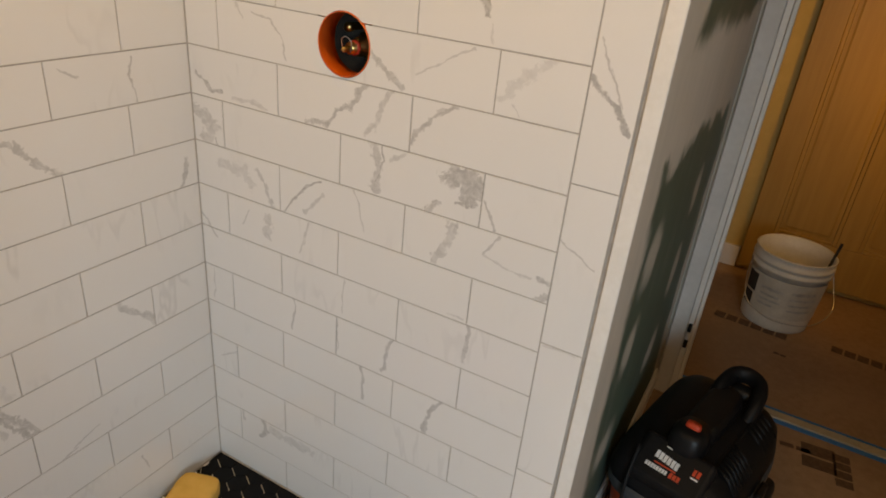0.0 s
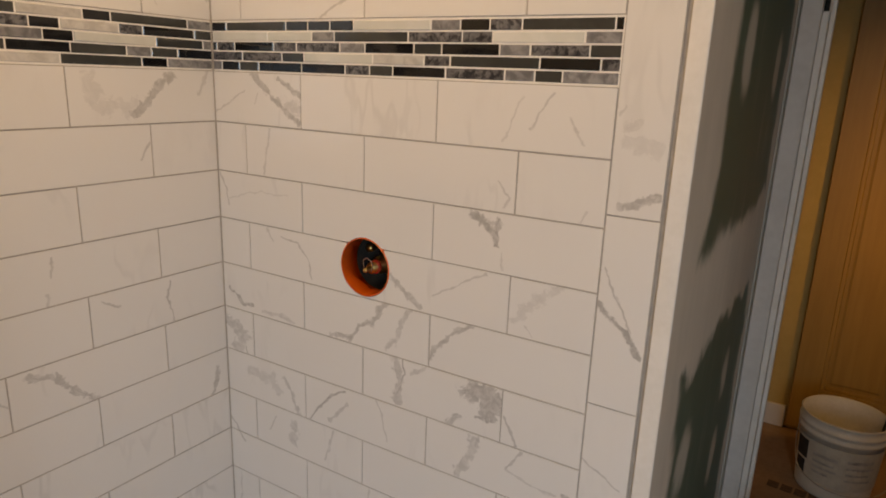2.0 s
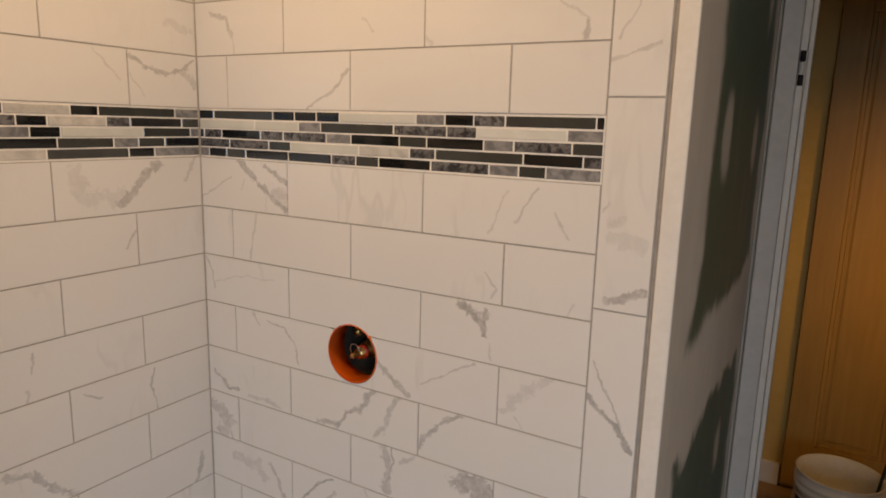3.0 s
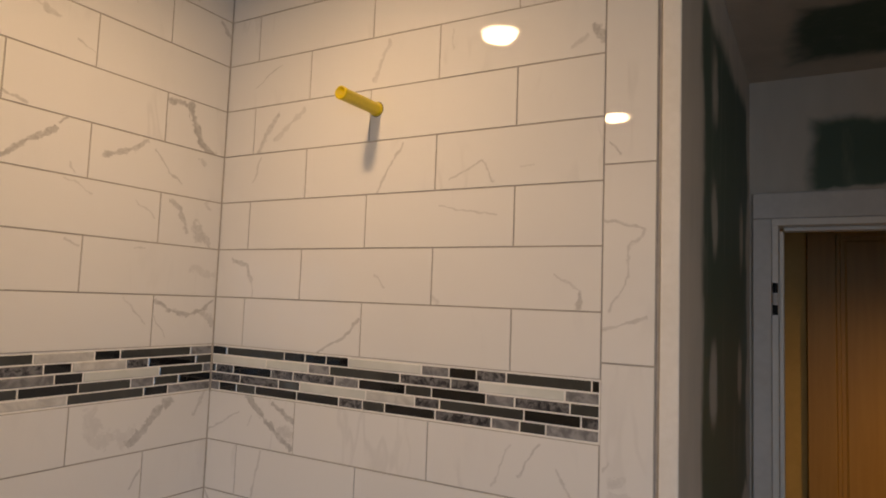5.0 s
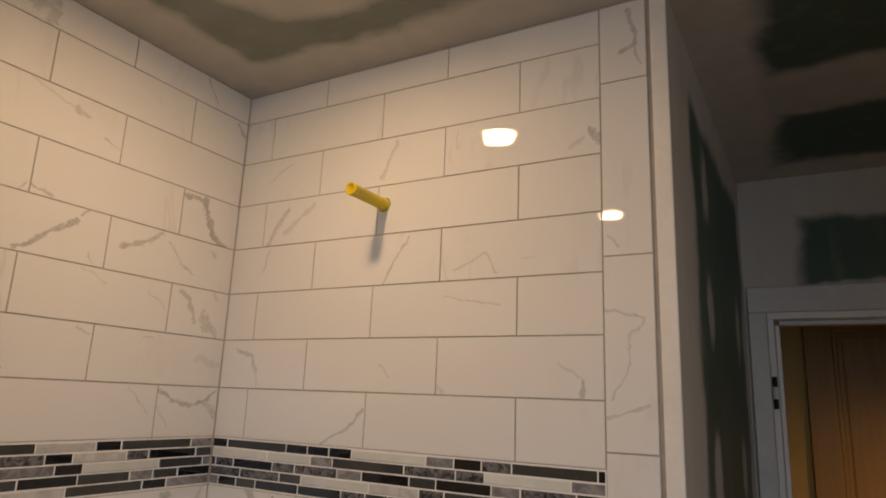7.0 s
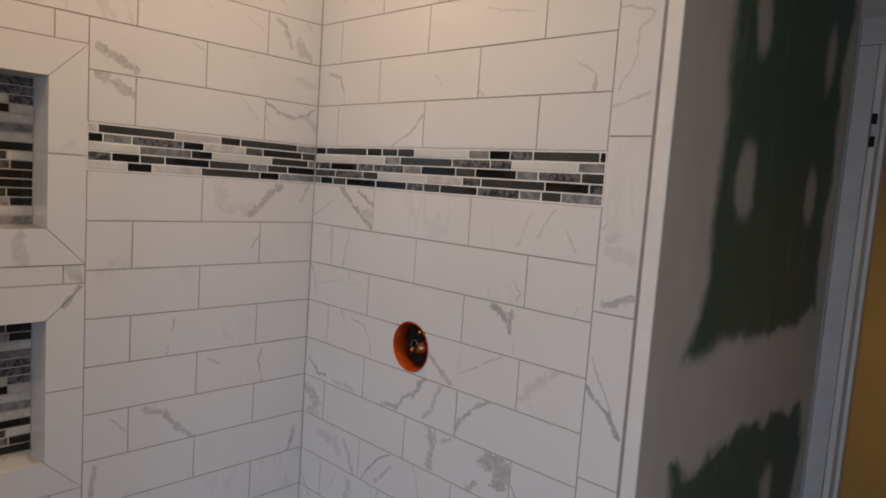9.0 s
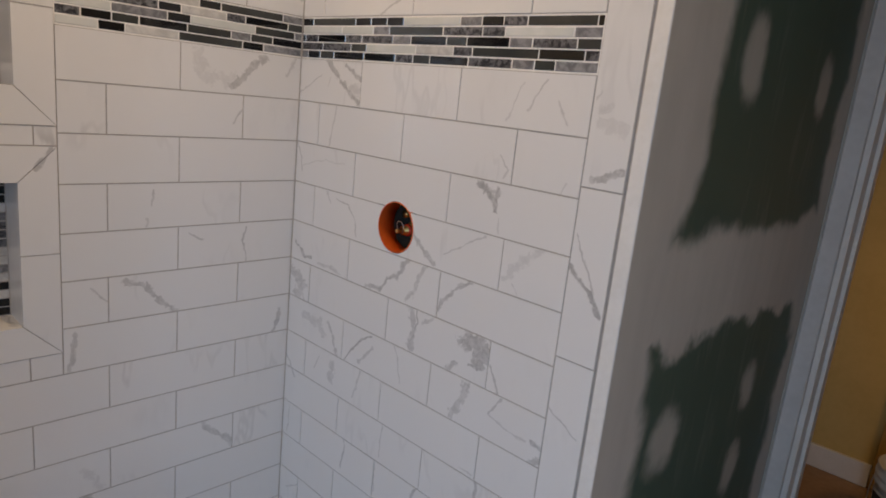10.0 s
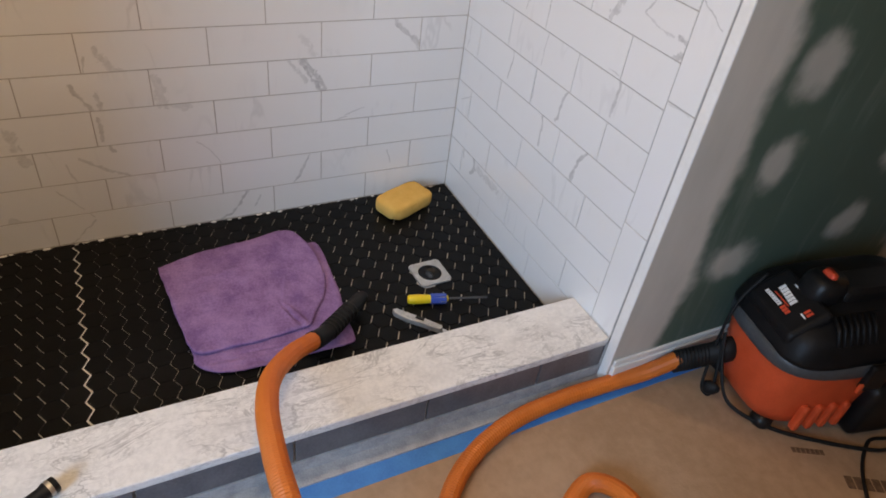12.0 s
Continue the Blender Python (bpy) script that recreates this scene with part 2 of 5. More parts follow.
VEINS_LEFT_F = [
    (2.5, 0.6, -506, 194, -524, 149, -552, 110), (2, 0.4, -1204, 189, -1148, 123, -1125, 90), (8, 0.3, -1327, 117, -1297, 102), (2, 0.4, -661, 84, -680, 45),
    (3, 0.6, -700, 101, -723, 63, -751, 35, -813, 3), (2, 0.4, -1126, 81, -1205, 5)]
VEINS_LEFT = VEINS_LEFT_A + VEINS_LEFT_B + VEINS_LEFT_C + VEINS_LEFT_D + VEINS_LEFT_E + VEINS_LEFT_F


def printed_veins(m, axis, pieces):
    """A mask of veins at fixed places of a wall: a thin dark thread inside a ragged grey body."""
    pos = m.node("NewGeometry").outputs["Position"]
    sep, sn, sf, put = m.node("SeparateXYZ"), m.node("SeparateXYZ"), m.node("SeparateXYZ"), m.node("CombineXYZ")
    m.put(sep.inputs[0], pos)
    for out, scale, detail in ((sn, 13.0, 2.0), (sf, 42.0, 5.0)):
        nz = m.node("TexNoise")
        m.put(nz.inputs["Vector"], pos)
        nz.inputs["Scale"].default_value, nz.inputs["Detail"].default_value, nz.inputs["Roughness"].default_value = scale, detail, 0.6
        m.put(out.inputs[0], nz.outputs["Color"])
    for k, source in ((0, axis), (1, 2)):
        bend = m.math("ADD", m.math("MULTIPLY", m.math("SUBTRACT", sn.outputs[k], 0.5), 0.016), m.math("MULTIPLY", m.math("SUBTRACT", sf.outputs[k], 0.5), 0.017))
        m.put(put.inputs[k], m.math("ADD", sep.outputs[source], bend))
    ragged = m.math("MULTIPLY", m.math("SUBTRACT", m.noise(pos, 48, 3, 0.58, 0.6), 0.5), 2.2)
    inner = m.step(m.noise(pos, 60, 4, 0.65, 0.8), 0.32, 0.66)
    along_fade = m.step(m.noise(pos, 26, 3, 0.6), 0.32, 0.52)
    line, body = None, None
    for u0, z0, u1, z1, half, strength in pieces:
        along = Vector((u1 - u0, z1 - z0, 0))
        off, dot, back, gap, size = m.node("VectorMath", op="SUBTRACT"), m.node("VectorMath", op="DOT_PRODUCT"), m.node("VectorMath", op="SCALE"), m.node("VectorMath", op="SUBTRACT"), m.node("VectorMath", op="LENGTH")
        m.put(off.inputs[0], put.outputs[0])
        off.inputs[1].default_value = (u0, z0, 0)
        m.put(dot.inputs[0], off.outputs[0])
        dot.inputs[1].default_value = along / along.length_squared
        back.inputs[0].default_value = along
        m.put(back.inputs["Scale"], m.math("ADD", dot.outputs["Value"], 0.0, True))
        m.put(gap.inputs[0], off.outputs[0])
        m.put(gap.inputs[1], back.outputs[0])
        m.put(size.inputs[0], gap.outputs[0])
        d = m.math("MULTIPLY", size.outputs["Value"], -1.0)
        thread = min(half, 0.0018)
        reach = half * (1.0 if half < 0.0028 else 1.35)
        k = m.math("MULTIPLY", m.step(d, -thread * 1.7, 0.0), (0.05 + 0.85 * strength) * (1.0 if half < 0.0065 else 0.5))
        wide = m.math("ADD", d, m.math("MULTIPLY", ragged, reach * 1.7))
        c = m.math("MULTIPLY", m.step(wide, -reach - 0.0014, -reach * 0.55 + 0.0004), strength)
        line = k if line is None else m.math("MAXIMUM", line, k)
        body = c if body is None else m.math("MAXIMUM", body, c)
    line = m.math("MULTIPLY", line, m.math("ADD", 0.30, m.math("MULTIPLY", along_fade, 0.62)))
    body = m.math("MULTIPLY", body, m.math("ADD", 0.48, m.math("MULTIPLY", inner, 0.45)))
    return m.math("MAXIMUM", line, body)


def marble(name, white, vein, rough, vein_scale=1.0, amount=1.0, shift=37.0, axis=None, pieces=()):
    """Polished white stone look with long slanting veins and soft grey clouds."""
    m = Mat(name, rough, spec=0.5)
    v = m.coords(random_shift=shift)
    turn = m.node("Mapping")
    m.put(turn.inputs["Vector"], v)
    turn.inputs["Rotation"].default_value = (0.2, radians(52), 0.1)
    turn.inputs["Scale"].default_value = (1.0, 1.0, 0.30)
    tv = turn.outputs[0]
    big = m.noise(tv, 9.0 * vein_scale, 3, 0.55, 0.25)
    ridge = m.math("ABSOLUTE", m.math("SUBTRACT", big, 0.5))
    where = m.step(m.noise(v, 4.6 * vein_scale, 2), 0.53, 0.68)
    thick = m.math("MULTIPLY", m.step(m.math("MULTIPLY", ridge, -1.0), -0.030, -0.002), where)
    cloud = m.math("MULTIPLY", m.step(m.noise(tv, 12.0 * vein_scale, 6, 0.65), 0.50, 0.75), m.step(m.noise(v, 3.6 * vein_scale, 2), 0.52, 0.72))
    f = m.math("MAXIMUM", m.math("MULTIPLY", thick, 0.42), m.math("MULTIPLY", cloud, 0.38))
    f = m.math("MULTIPLY", f, amount, True)
    if pieces:
        f = m.math("MAXIMUM", f, printed_veins(m, axis, pieces))
    tone = m.mix(m.noise(v, 2.0, 2), white, tuple(0.95 * c for c in white))
    m.base(m.mix(f, tone, vein))
    m.bump(m.noise(v, 14, 2), 0.015, 0.002)
    return m


WHITE, GREY = (0.80, 0.79, 0.775), (0.27, 0.26, 0.252)
TILE = marble("marble_look_tile", WHITE, GREY, 0.022)
TILE_RIGHT = marble("marble_look_tile_short_wall", WHITE, GREY, 0.022, 1.0, 0.30)
TILE_LEFT = marble("marble_look_tile_long_wall", WHITE, GREY, 0.022, 1.0, 0.40)


def segments_of(veins):
    """Straight pieces (u0, z0, u1, z1, half width, strength) in metres."""
    out = []
    for half, strength, *p in veins:
        q = [(p[i] / 1000, p[i + 1] / 1000) for i in range(0, len(p), 2)]
        out += [(*a, *b, half / 1000, strength) for a, b in zip(q, q[1:])]
    return out


PIECES = {"short": segments_of(VEINS_RIGHT), "long": segments_of(VEINS_LEFT)}


def tile_material(wall, u0, u1, z0, z1):
    """The glaze of one tile: its own printed veins where it has any."""
    mine = [p for p in PIECES[wall] if u0 <= (p[0] + p[2]) / 2 < u1 and z0 <= (p[1] + p[3]) / 2 < z1]
    if not mine:
        return TILE_RIGHT if wall == "short" else TILE_LEFT
    return marble("veined_tile", WHITE, GREY, 0.022, 1.0, 0.25, 37.0, 0 if wall == "short" else 1, mine)


SLAB = Mat("veined_stone_slab", 0.25)
v_ = SLAB.coords()
turn_ = SLAB.node("Mapping")
SLAB.put(turn_.inputs["Vector"], v_)
turn_.inputs["Rotation"].default_value, turn_.inputs["Scale"].default_value = (0, 0, radians(38)), (1.0, 0.38, 1.0)
wisp_ = None
for scale_, width_, weight_ in ((11, 0.020, 0.9), (26, 0.030, 0.6), (60, 0.05, 0.35)):
    ridge_ = SLAB.math("ABSOLUTE", SLAB.math("SUBTRACT", SLAB.noise(turn_.outputs[0], scale_, 5, 0.6, 0.9), 0.5))
    one_ = SLAB.math("MULTIPLY", SLAB.step(SLAB.math("MULTIPLY", ridge_, -1.0), -width_, 0.0), weight_)
    wisp_ = one_ if wisp_ is None else SLAB.math("MAXIMUM", wisp_, one_)
mott_ = SLAB.step(SLAB.mix(0.45, SLAB.noise(v_, 90, 5, 0.65), SLAB.noise(turn_.outputs[0], 16, 4)), 0.36, 0.66)
SLAB.base(SLAB.mix(SLAB.math("MULTIPLY", wisp_, SLAB.step(SLAB.noise(v_, 7, 3), 0.34, 0.58)), SLAB.mix(mott_, (0.80, 0.795, 0.785), (0.66, 0.66, 0.655)), (0.42, 0.42, 0.42)))
GROUT_M = plain("grey_grout", (0.38, 0.35, 0.32), (0.48, 0.445, 0.41), 60, 0.9, bump=0.3)
THINSET = plain("white_thinset", (0.76, 0.75, 0.72), (0.86, 0.85, 0.82), 40, 0.9, bump=0.3)
CEMENT = plain("grey_mortar", (0.30, 0.30, 0.31), (0.46, 0.46, 0.46), 30, 0.95, bump=0.5)
WHITE_PAINT = plain("white_paint", (0.76, 0.74, 0.70), (0.82, 0.80, 0.77), 12, 0.45, bump=0.08)
PRIMER = plain("grey_white_primer", (0.60, 0.58, 0.56), (0.68, 0.66, 0.64), 6, 0.6, bump=0.08)
ROOM_PAINT = plain("off_white_wall", (0.55, 0.52, 0.47), (0.62, 0.59, 0.54), 5, 0.7, bump=0.1)
HALL_PAINT = plain("yellow_wall_paint", (0.62, 0.44, 0.16), (0.68, 0.49, 0.19), 5, 0.6, bump=0.1)
BLACK_HEX = Mat("black_hex_glaze", 0.3, spec=0.14)
v_ = BLACK_HEX.coords(random_shift=9.0)
BLACK_HEX.base(BLACK_HEX.mix(BLACK_HEX.noise(v_, 60, 5), (0.002, 0.002, 0.002), (0.006, 0.006, 0.006)))
BLACK_HEX.rough(BLACK_HEX.ramp(BLACK_HEX.noise(v_, 30, 4), [(0.3, 0.28), (0.7, 0.5)]))


def stick_material(name, a, b, rough, scale):
    m = Mat(name, rough)
    v = m.coords(random_shift=23.0)
    f = m.noise(v, scale, 5, 0.6, 0.6)
    c = m.mix(m.step(f, 0.35, 0.65), a, b)
    c = m.mix(m.math("MULTIPLY", m.random(), 0.3), c, tuple(0.6 * k for k in a))
    m.base(c)
    return m


STICKS = [
    (stick_material("black_glass_stick", (0.008, 0.008, 0.009), (0.013, 0.013, 0.014), 0.06, 20), 4),
    (stick_material("charcoal_glass_stick", (0.045, 0.048, 0.046), (0.062, 0.065, 0.062), 0.08, 14), 4),
    (stick_material("grey_marble_stick", (0.16, 0.16, 0.17), (0.34, 0.34, 0.35), 0.3, 60), 3),
    (stick_material("dark_marble_stick", (0.03, 0.03, 0.035), (0.20, 0.20, 0.21), 0.25, 90), 2),
    (stick_material("white_glass_stick", (0.66, 0.68, 0.64), (0.74, 0.75, 0.72), 0.08, 12), 2),
    (stick_material("pale_marble_stick", (0.50, 0.49, 0.47), (0.66, 0.65, 0.62), 0.3, 40), 1),
]
STICK_PICK = [m for m, n in STICKS for _ in range(n)]


def blobs(m, pos, ellipses):
    """A mask of soft ellipses on a wall: (u, v, half width, half height)."""
    sep = m.node("SeparateXYZ")
    m.put(sep.inputs[0], pos)
    wob = m.math("MULTIPLY", m.math("SUBTRACT", m.noise(pos, 11, 5), 0.5), 1.5)
    out = None
    for axis, u, v, a, b in ellipses:
        du = m.math("DIVIDE", m.math("SUBTRACT", sep.outputs[axis], u), a)
        dv = m.math("DIVIDE", m.math("SUBTRACT", sep.outputs[2], v), b)
        d = m.math("ADD", m.math("SQRT", m.math("ADD", m.math("MULTIPLY", du, du), m.math("MULTIPLY", dv, dv))), wob)
        k = m.step(m.math("MULTIPLY", d, -1.0), -1.35, -0.45)
        out = k if out is None else m.math("MAXIMUM", out, k)
    return out


def board(name, mud_mask):
    """Green moisture-resistant board with grey joint compound where mud_mask(m, pos, wobble) says."""
    m = Mat(name, 0.75, spec=0.25)
    pos = m.coords()
    wob = m.math("SUBTRACT", m.noise(pos, 5, 4, 0.55), 0.5)
    mud = mud_mask(m, pos, wob)
    streak = m.noise(m.coords((3, 3, 0.7)), 6, 4)
    smear = m.step(m.noise(m.coords((5, 5, 0.9)), 4, 5, 0.6), 0.52, 0.75)
    green = m.mix(m.math("MULTIPLY", smear, 0.35), m.mix(m.noise(pos, 3, 4), (0.062, 0.102, 0.077), (0.094, 0.140, 0.106)), (0.22, 0.24, 0.21))
    grey = m.mix(m.noise(pos, 7, 5), (0.54, 0.50, 0.445), (0.62, 0.575, 0.515))
    mud = m.math("MULTIPLY", mud, m.math("ADD", 0.80, m.math("MULTIPLY", streak, 0.3)), True)
    m.base(m.mix(mud, green, grey))
    m.rough(m.ramp(mud, [(0.0, 0.55), (1.0, 0.8)]))
    m.bump(m.math("ADD", m.math("MULTIPLY", mud, 0.6), m.math("MULTIPLY", m.noise(pos, 40, 3), 0.15)), 0.25, 0.002)
    return m


def side_mud(m, pos, wob):
    sep = m.node("SeparateXYZ")
    m.put(sep.inputs[0], pos)
    y, z = sep.outputs[1], sep.outputs[2]
    upper = m.math("MULTIPLY", m.step(z, 1.27, 1.42), 0.06)
    near = m.step(m.math("ADD", m.math("SUBTRACT", upper, y), m.math("MULTIPLY", wob, 0.14)), -0.180, -0.120)
    far = m.step(m.math("ADD", y, m.math("MULTIPLY", wob, 0.25)), 0.97, 1.04)
    slant = m.math("ADD", z, m.math("MULTIPLY", y, -0.02))
    joint = m.math("MULTIPLY", m.step(m.math("ADD", slant, m.math("MULTIPLY", wob, 0.22)), 1.025, 1.06), m.step(m.math("MULTIPLY", m.math("ADD", slant, m.math("MULTIPLY", wob, 0.14)), -1.0), -1.295, -1.25))
    top = m.step(m.math("ADD", z, m.math("MULTIPLY", wob, 0.1)), 2.30, 2.36)
    spots = blobs(m, pos, [(1, 0.275, 0.855, 0.075, 0.075), (1, 0.28, 0.615, 0.055, 0.065), (1, 0.74, 0.86, 0.055, 0.065), (1, 0.737, 0.613, 0.055, 0.07), (1, 0.70, 0.38, 0.07, 0.06),
                           (1, 0.28, 0.335, 0.08, 0.06), (1, 0.355, 1.615, 0.055, 0.08), (1, 0.83, 1.60, 0.05, 0.075), (1, 0.36, 1.94, 0.05, 0.08), (1, 0.86, 1.945, 0.05, 0.08), (1, 0.36, 2.20, 0.05, 0.07)])
    return m.math("MAXIMUM", m.math("MAXIMUM", near, far), m.math("MAXIMUM", joint, m.math("MAXIMUM", top, m.math("MULTIPLY", spots, 0.75))))


def ceiling_mud_and_glare(m, pos, wob):
    sep = m.node("SeparateXYZ")
    m.put(sep.inputs[0], pos)
    x, y = sep.outputs[0], sep.outputs[1]
    shower = m.math("MINIMUM", x, m.math("MULTIPLY", y, -1.0))
    lobby = m.math("MINIMUM", m.math("SUBTRACT", x, WALL_END), m.math("SUBTRACT", DOOR_Y, y))
    a = m.math("MAXIMUM", shower, lobby)
    out = m.step(m.math("ADD", m.math("MULTIPLY", a, -1.0), m.math("MULTIPLY", wob, 0.14)), -0.165, -0.105)
    seam = m.step(m.math("ADD", m.math("MULTIPLY", m.math("ABSOLUTE", m.math("SUBTRACT", y, 0.50)), -1.0), m.math("MULTIPLY", wob, 0.12)), -0.14, -0.09)
    # glow round the lamp, painted as a pale spot in compound colour
    dx, dy = m.math("SUBTRACT", x, 0.43), m.math("ADD", y, 0.36)
    round_lamp = m.math("SQRT", m.math("ADD", m.math("MULTIPLY", dx, dx), m.math("MULTIPLY", dy, dy)))
    glow_patch = m.step(m.math("ADD", m.math("MULTIPLY", round_lamp, -1.0), m.math("MULTIPLY", wob, 0.12)), -0.215, -0.150)
    # lamp glare over the shower, painted as a paler tone of the board
    glare_veil = m.math("MULTIPLY", m.step(m.math("MINIMUM", m.math("SUBTRACT", 0.95, x), m.math("MULTIPLY", y, -1.0)), 0.0, 0.06), m.math("ADD", 0.36, m.math("MULTIPLY", wob, 0.3)))
    return m.math("MAXIMUM", m.math("MAXIMUM", m.math("MAXIMUM", out, glow_patch), glare_veil), m.math("MULTIPLY", seam, 0.85))


def door_wall_mud(m, pos, wob):
    sep = m.node("SeparateXYZ")
    m.put(sep.inputs[0], pos)
    x, z = sep.outputs[0], sep.outputs[2]
    left = m.step(m.math("ADD", m.math("MULTIPLY", x, -1.0), m.math("MULTIPLY", wob, 0.1)), -1.16, -1.11)
    low = m.step(m.math("ADD", m.math("MULTIPLY", z, -1.0), m.math("MULTIPLY", wob, 0.1)), -2.125, -2.11)
    top = m.step(m.math("ADD", z, m.math("MULTIPLY", wob, 0.1)), 2.29, 2.33)
    return m.math("MAXIMUM", left, m.math("MAXIMUM", low, top))


SIDE_BOARD = board("taped_green_board", side_mud)
CEIL_BOARD = board("taped_ceiling_board", ceiling_mud_and_glare)
DOOR_BOARD = board("taped_door_wall_board", door_wall_mud)

PAPER = Mat("brown_floor_paper", 0.7, spec=0.3)
v_ = PAPER.coords()
PAPER.base(PAPER.mix(PAPER.step(PAPER.mix(0.4, PAPER.noise(v_, 2.2, 5), PAPER.noise(v_, 45, 4)), 0.35, 0.65), (0.345, 0.220, 0.135), (0.43, 0.285, 0.185)))
PAPER.bump(PAPER.mix(0.5, PAPER.noise(v_, 3.5, 3), PAPER.noise(v_, 160, 2)), 0.25, 0.004)
CURB_TILE = plain("dark_grey_curb_tile", (0.10, 0.095, 0.10), (0.16, 0.155, 0.16), 18, 0.4, bump=0.1)
BLUE_TAPE = plain("blue_painter_tape", (0.025, 0.19, 0.52), (0.04, 0.25, 0.60), 25, 0.55, bump=0.2)
CREAM_STRIP = plain("worn_threshold", (0.42, 0.38, 0.28), (0.54, 0.49, 0.38), 20, 0.5, bump=0.1)
PINE = Mat("honey_pine", 0.4)
v_ = PINE.coords((14, 14, 1.0))
PINE.base(PINE.mix(PINE.step(PINE.noise(v_, 3, 4, 0.5, 0.4), 0.1, 0.9), (0.42, 0.250, 0.080), (0.51, 0.315, 0.110)))
PINE.bump(PINE.noise(v_, 8, 3), 0.1, 0.001)
ORANGE_PL = plain("orange_plastic", (0.62, 0.072, 0.022), (0.70, 0.090, 0.030), 25, 0.4, bump=0.06)
GUARD_PL = plain("orange_valve_guard", (0.75, 0.12, 0.02), (0.82, 0.15, 0.03), 25, 0.45)
HOSE_M = plain("orange_hose", (0.58, 0.135, 0.018), (0.67, 0.170, 0.028), 25, 0.50)
LID_PL = plain("matt_black_lid", (0.004, 0.004, 0.0045), (0.008, 0.008, 0.009), 30, 0.5, bump=0.05, spec=0.22)
BLACK_PL = plain("black_plastic", (0.004, 0.004, 0.0045), (0.009, 0.009, 0.010), 30, 0.42, bump=0.05, spec=0.3)
DARK_PL = plain("dark_grey_plastic", (0.045, 0.05, 0.055), (0.065, 0.07, 0.075), 30, 0.45)
RUBBER = plain("black_rubber", (0.006, 0.006, 0.006), (0.012, 0.012, 0.012), 40, 0.6, spec=0.25)
WHITE_PL = plain("dusty_white_plastic", (0.70, 0.68, 0.62), (0.80, 0.78, 0.73), 10, 0.45, bump=0.05)
LABEL_W = plain("faded_label", (0.55, 0.53, 0.48), (0.66, 0.64, 0.58), 30, 0.5)
INK = plain("black_print", (0.02, 0.02, 0.02), (0.045, 0.04, 0.035), 30, 0.6)
BROWN_INK = plain("brown_print", (0.10, 0.055, 0.030), (0.18, 0.105, 0.060), 60, 0.75)
WHITE_INK = plain("white_print", (0.72, 0.72, 0.72), (0.80, 0.80, 0.80), 30, 0.5)
RED_INK = plain("red_print", (0.60, 0.05, 0.02), (0.68, 0.07, 0.03), 30, 0.45)
BRASS = plain("brass", (0.55, 0.36, 0.13), (0.66, 0.45, 0.18), 60, 0.3, 1.0)
STEEL = plain("steel", (0.50, 0.50, 0.50), (0.64, 0.64, 0.63), 60, 0.32, 1.0)
DULL_STEEL = plain("worn_grey_metal", (0.42, 0.42, 0.41), (0.62, 0.62, 0.61), 40, 0.5, 0.6)
# near-black that holds the shade inside wall openings
CHARCOAL = plain("cavity_shade", (0.02, 0.017, 0.014), (0.05, 0.04, 0.03), 30, 0.9)
COPPER = plain("copper_pipe", (0.42, 0.18, 0.09), (0.55, 0.26, 0.14), 40, 0.35, 1.0)
YELLOW_PL = plain("yellow_plastic", (0.72, 0.52, 0.02), (0.80, 0.60, 0.03), 20, 0.35)
BLUE_PL = plain("blue_grip", (0.02, 0.06, 0.36), (0.03, 0.09, 0.46), 30, 0.45)
SPONGE_M = Mat("yellow_sponge", 0.95, spec=0.1)
v_ = SPONGE_M.coords()
SPONGE_M.base(SPONGE_M.mix(SPONGE_M.noise(v_, 35, 5), (0.65, 0.36, 0.08), (0.80, 0.49, 0.155)))
SPONGE_M.bump(SPONGE_M.noise(v_, 260, 4, 0.7), 0.6, 0.003)
TOWEL_M = Mat("purple_towel", 0.97, spec=0.1)
v_ = TOWEL_M.coords()
TOWEL_M.base(TOWEL_M.mix(TOWEL_M.step(TOWEL_M.mix(0.3, TOWEL_M.noise(v_, 14, 5, 0.65), TOWEL_M.noise(v_, 160, 3)), 0.3, 0.7), (0.19, 0.100, 0.235), (0.36, 0.215, 0.42)))
TOWEL_M.bump(TOWEL_M.noise(v_, 420, 3, 0.7), 0.7, 0.003)
GLOW = Mat("lamp_lens", 0.4)
GLOW.b.inputs["Emission Color"].default_value = (1.0, 0.80, 0.58, 1)
GLOW.b.inputs["Emission Strength"].default_value = 200.0
GLOW.base((0.8, 0.8, 0.8))


# ---- building helpers ----
def mesh_from(name, bm, mat, smooth=False):
    me = bpy.data.meshes.new(name)
    bmesh.ops.recalc_face_normals(bm, faces=bm.faces)
    bm.to_mesh(me)
    bm.free()
    if mat:
        me.materials.append(mat.m)
    if smooth:
        for p in me.polygons:
            p.use_smooth = True
    return me


def part(name, bm, material, parent=None, label="", smooth=False, at=None):
    ob = new(name, mesh_from(name, bm, material, smooth))
    if at is not None:
        ob.matrix_basis = at
    if parent:
        ob.parent = parent
    return tagged(ob, label)


def empty(name, at=(0, 0, 0), turn=0.0):
    ob = new(name)
    ob.matrix_basis = pose(*at, 0, 0, turn)
    return ob


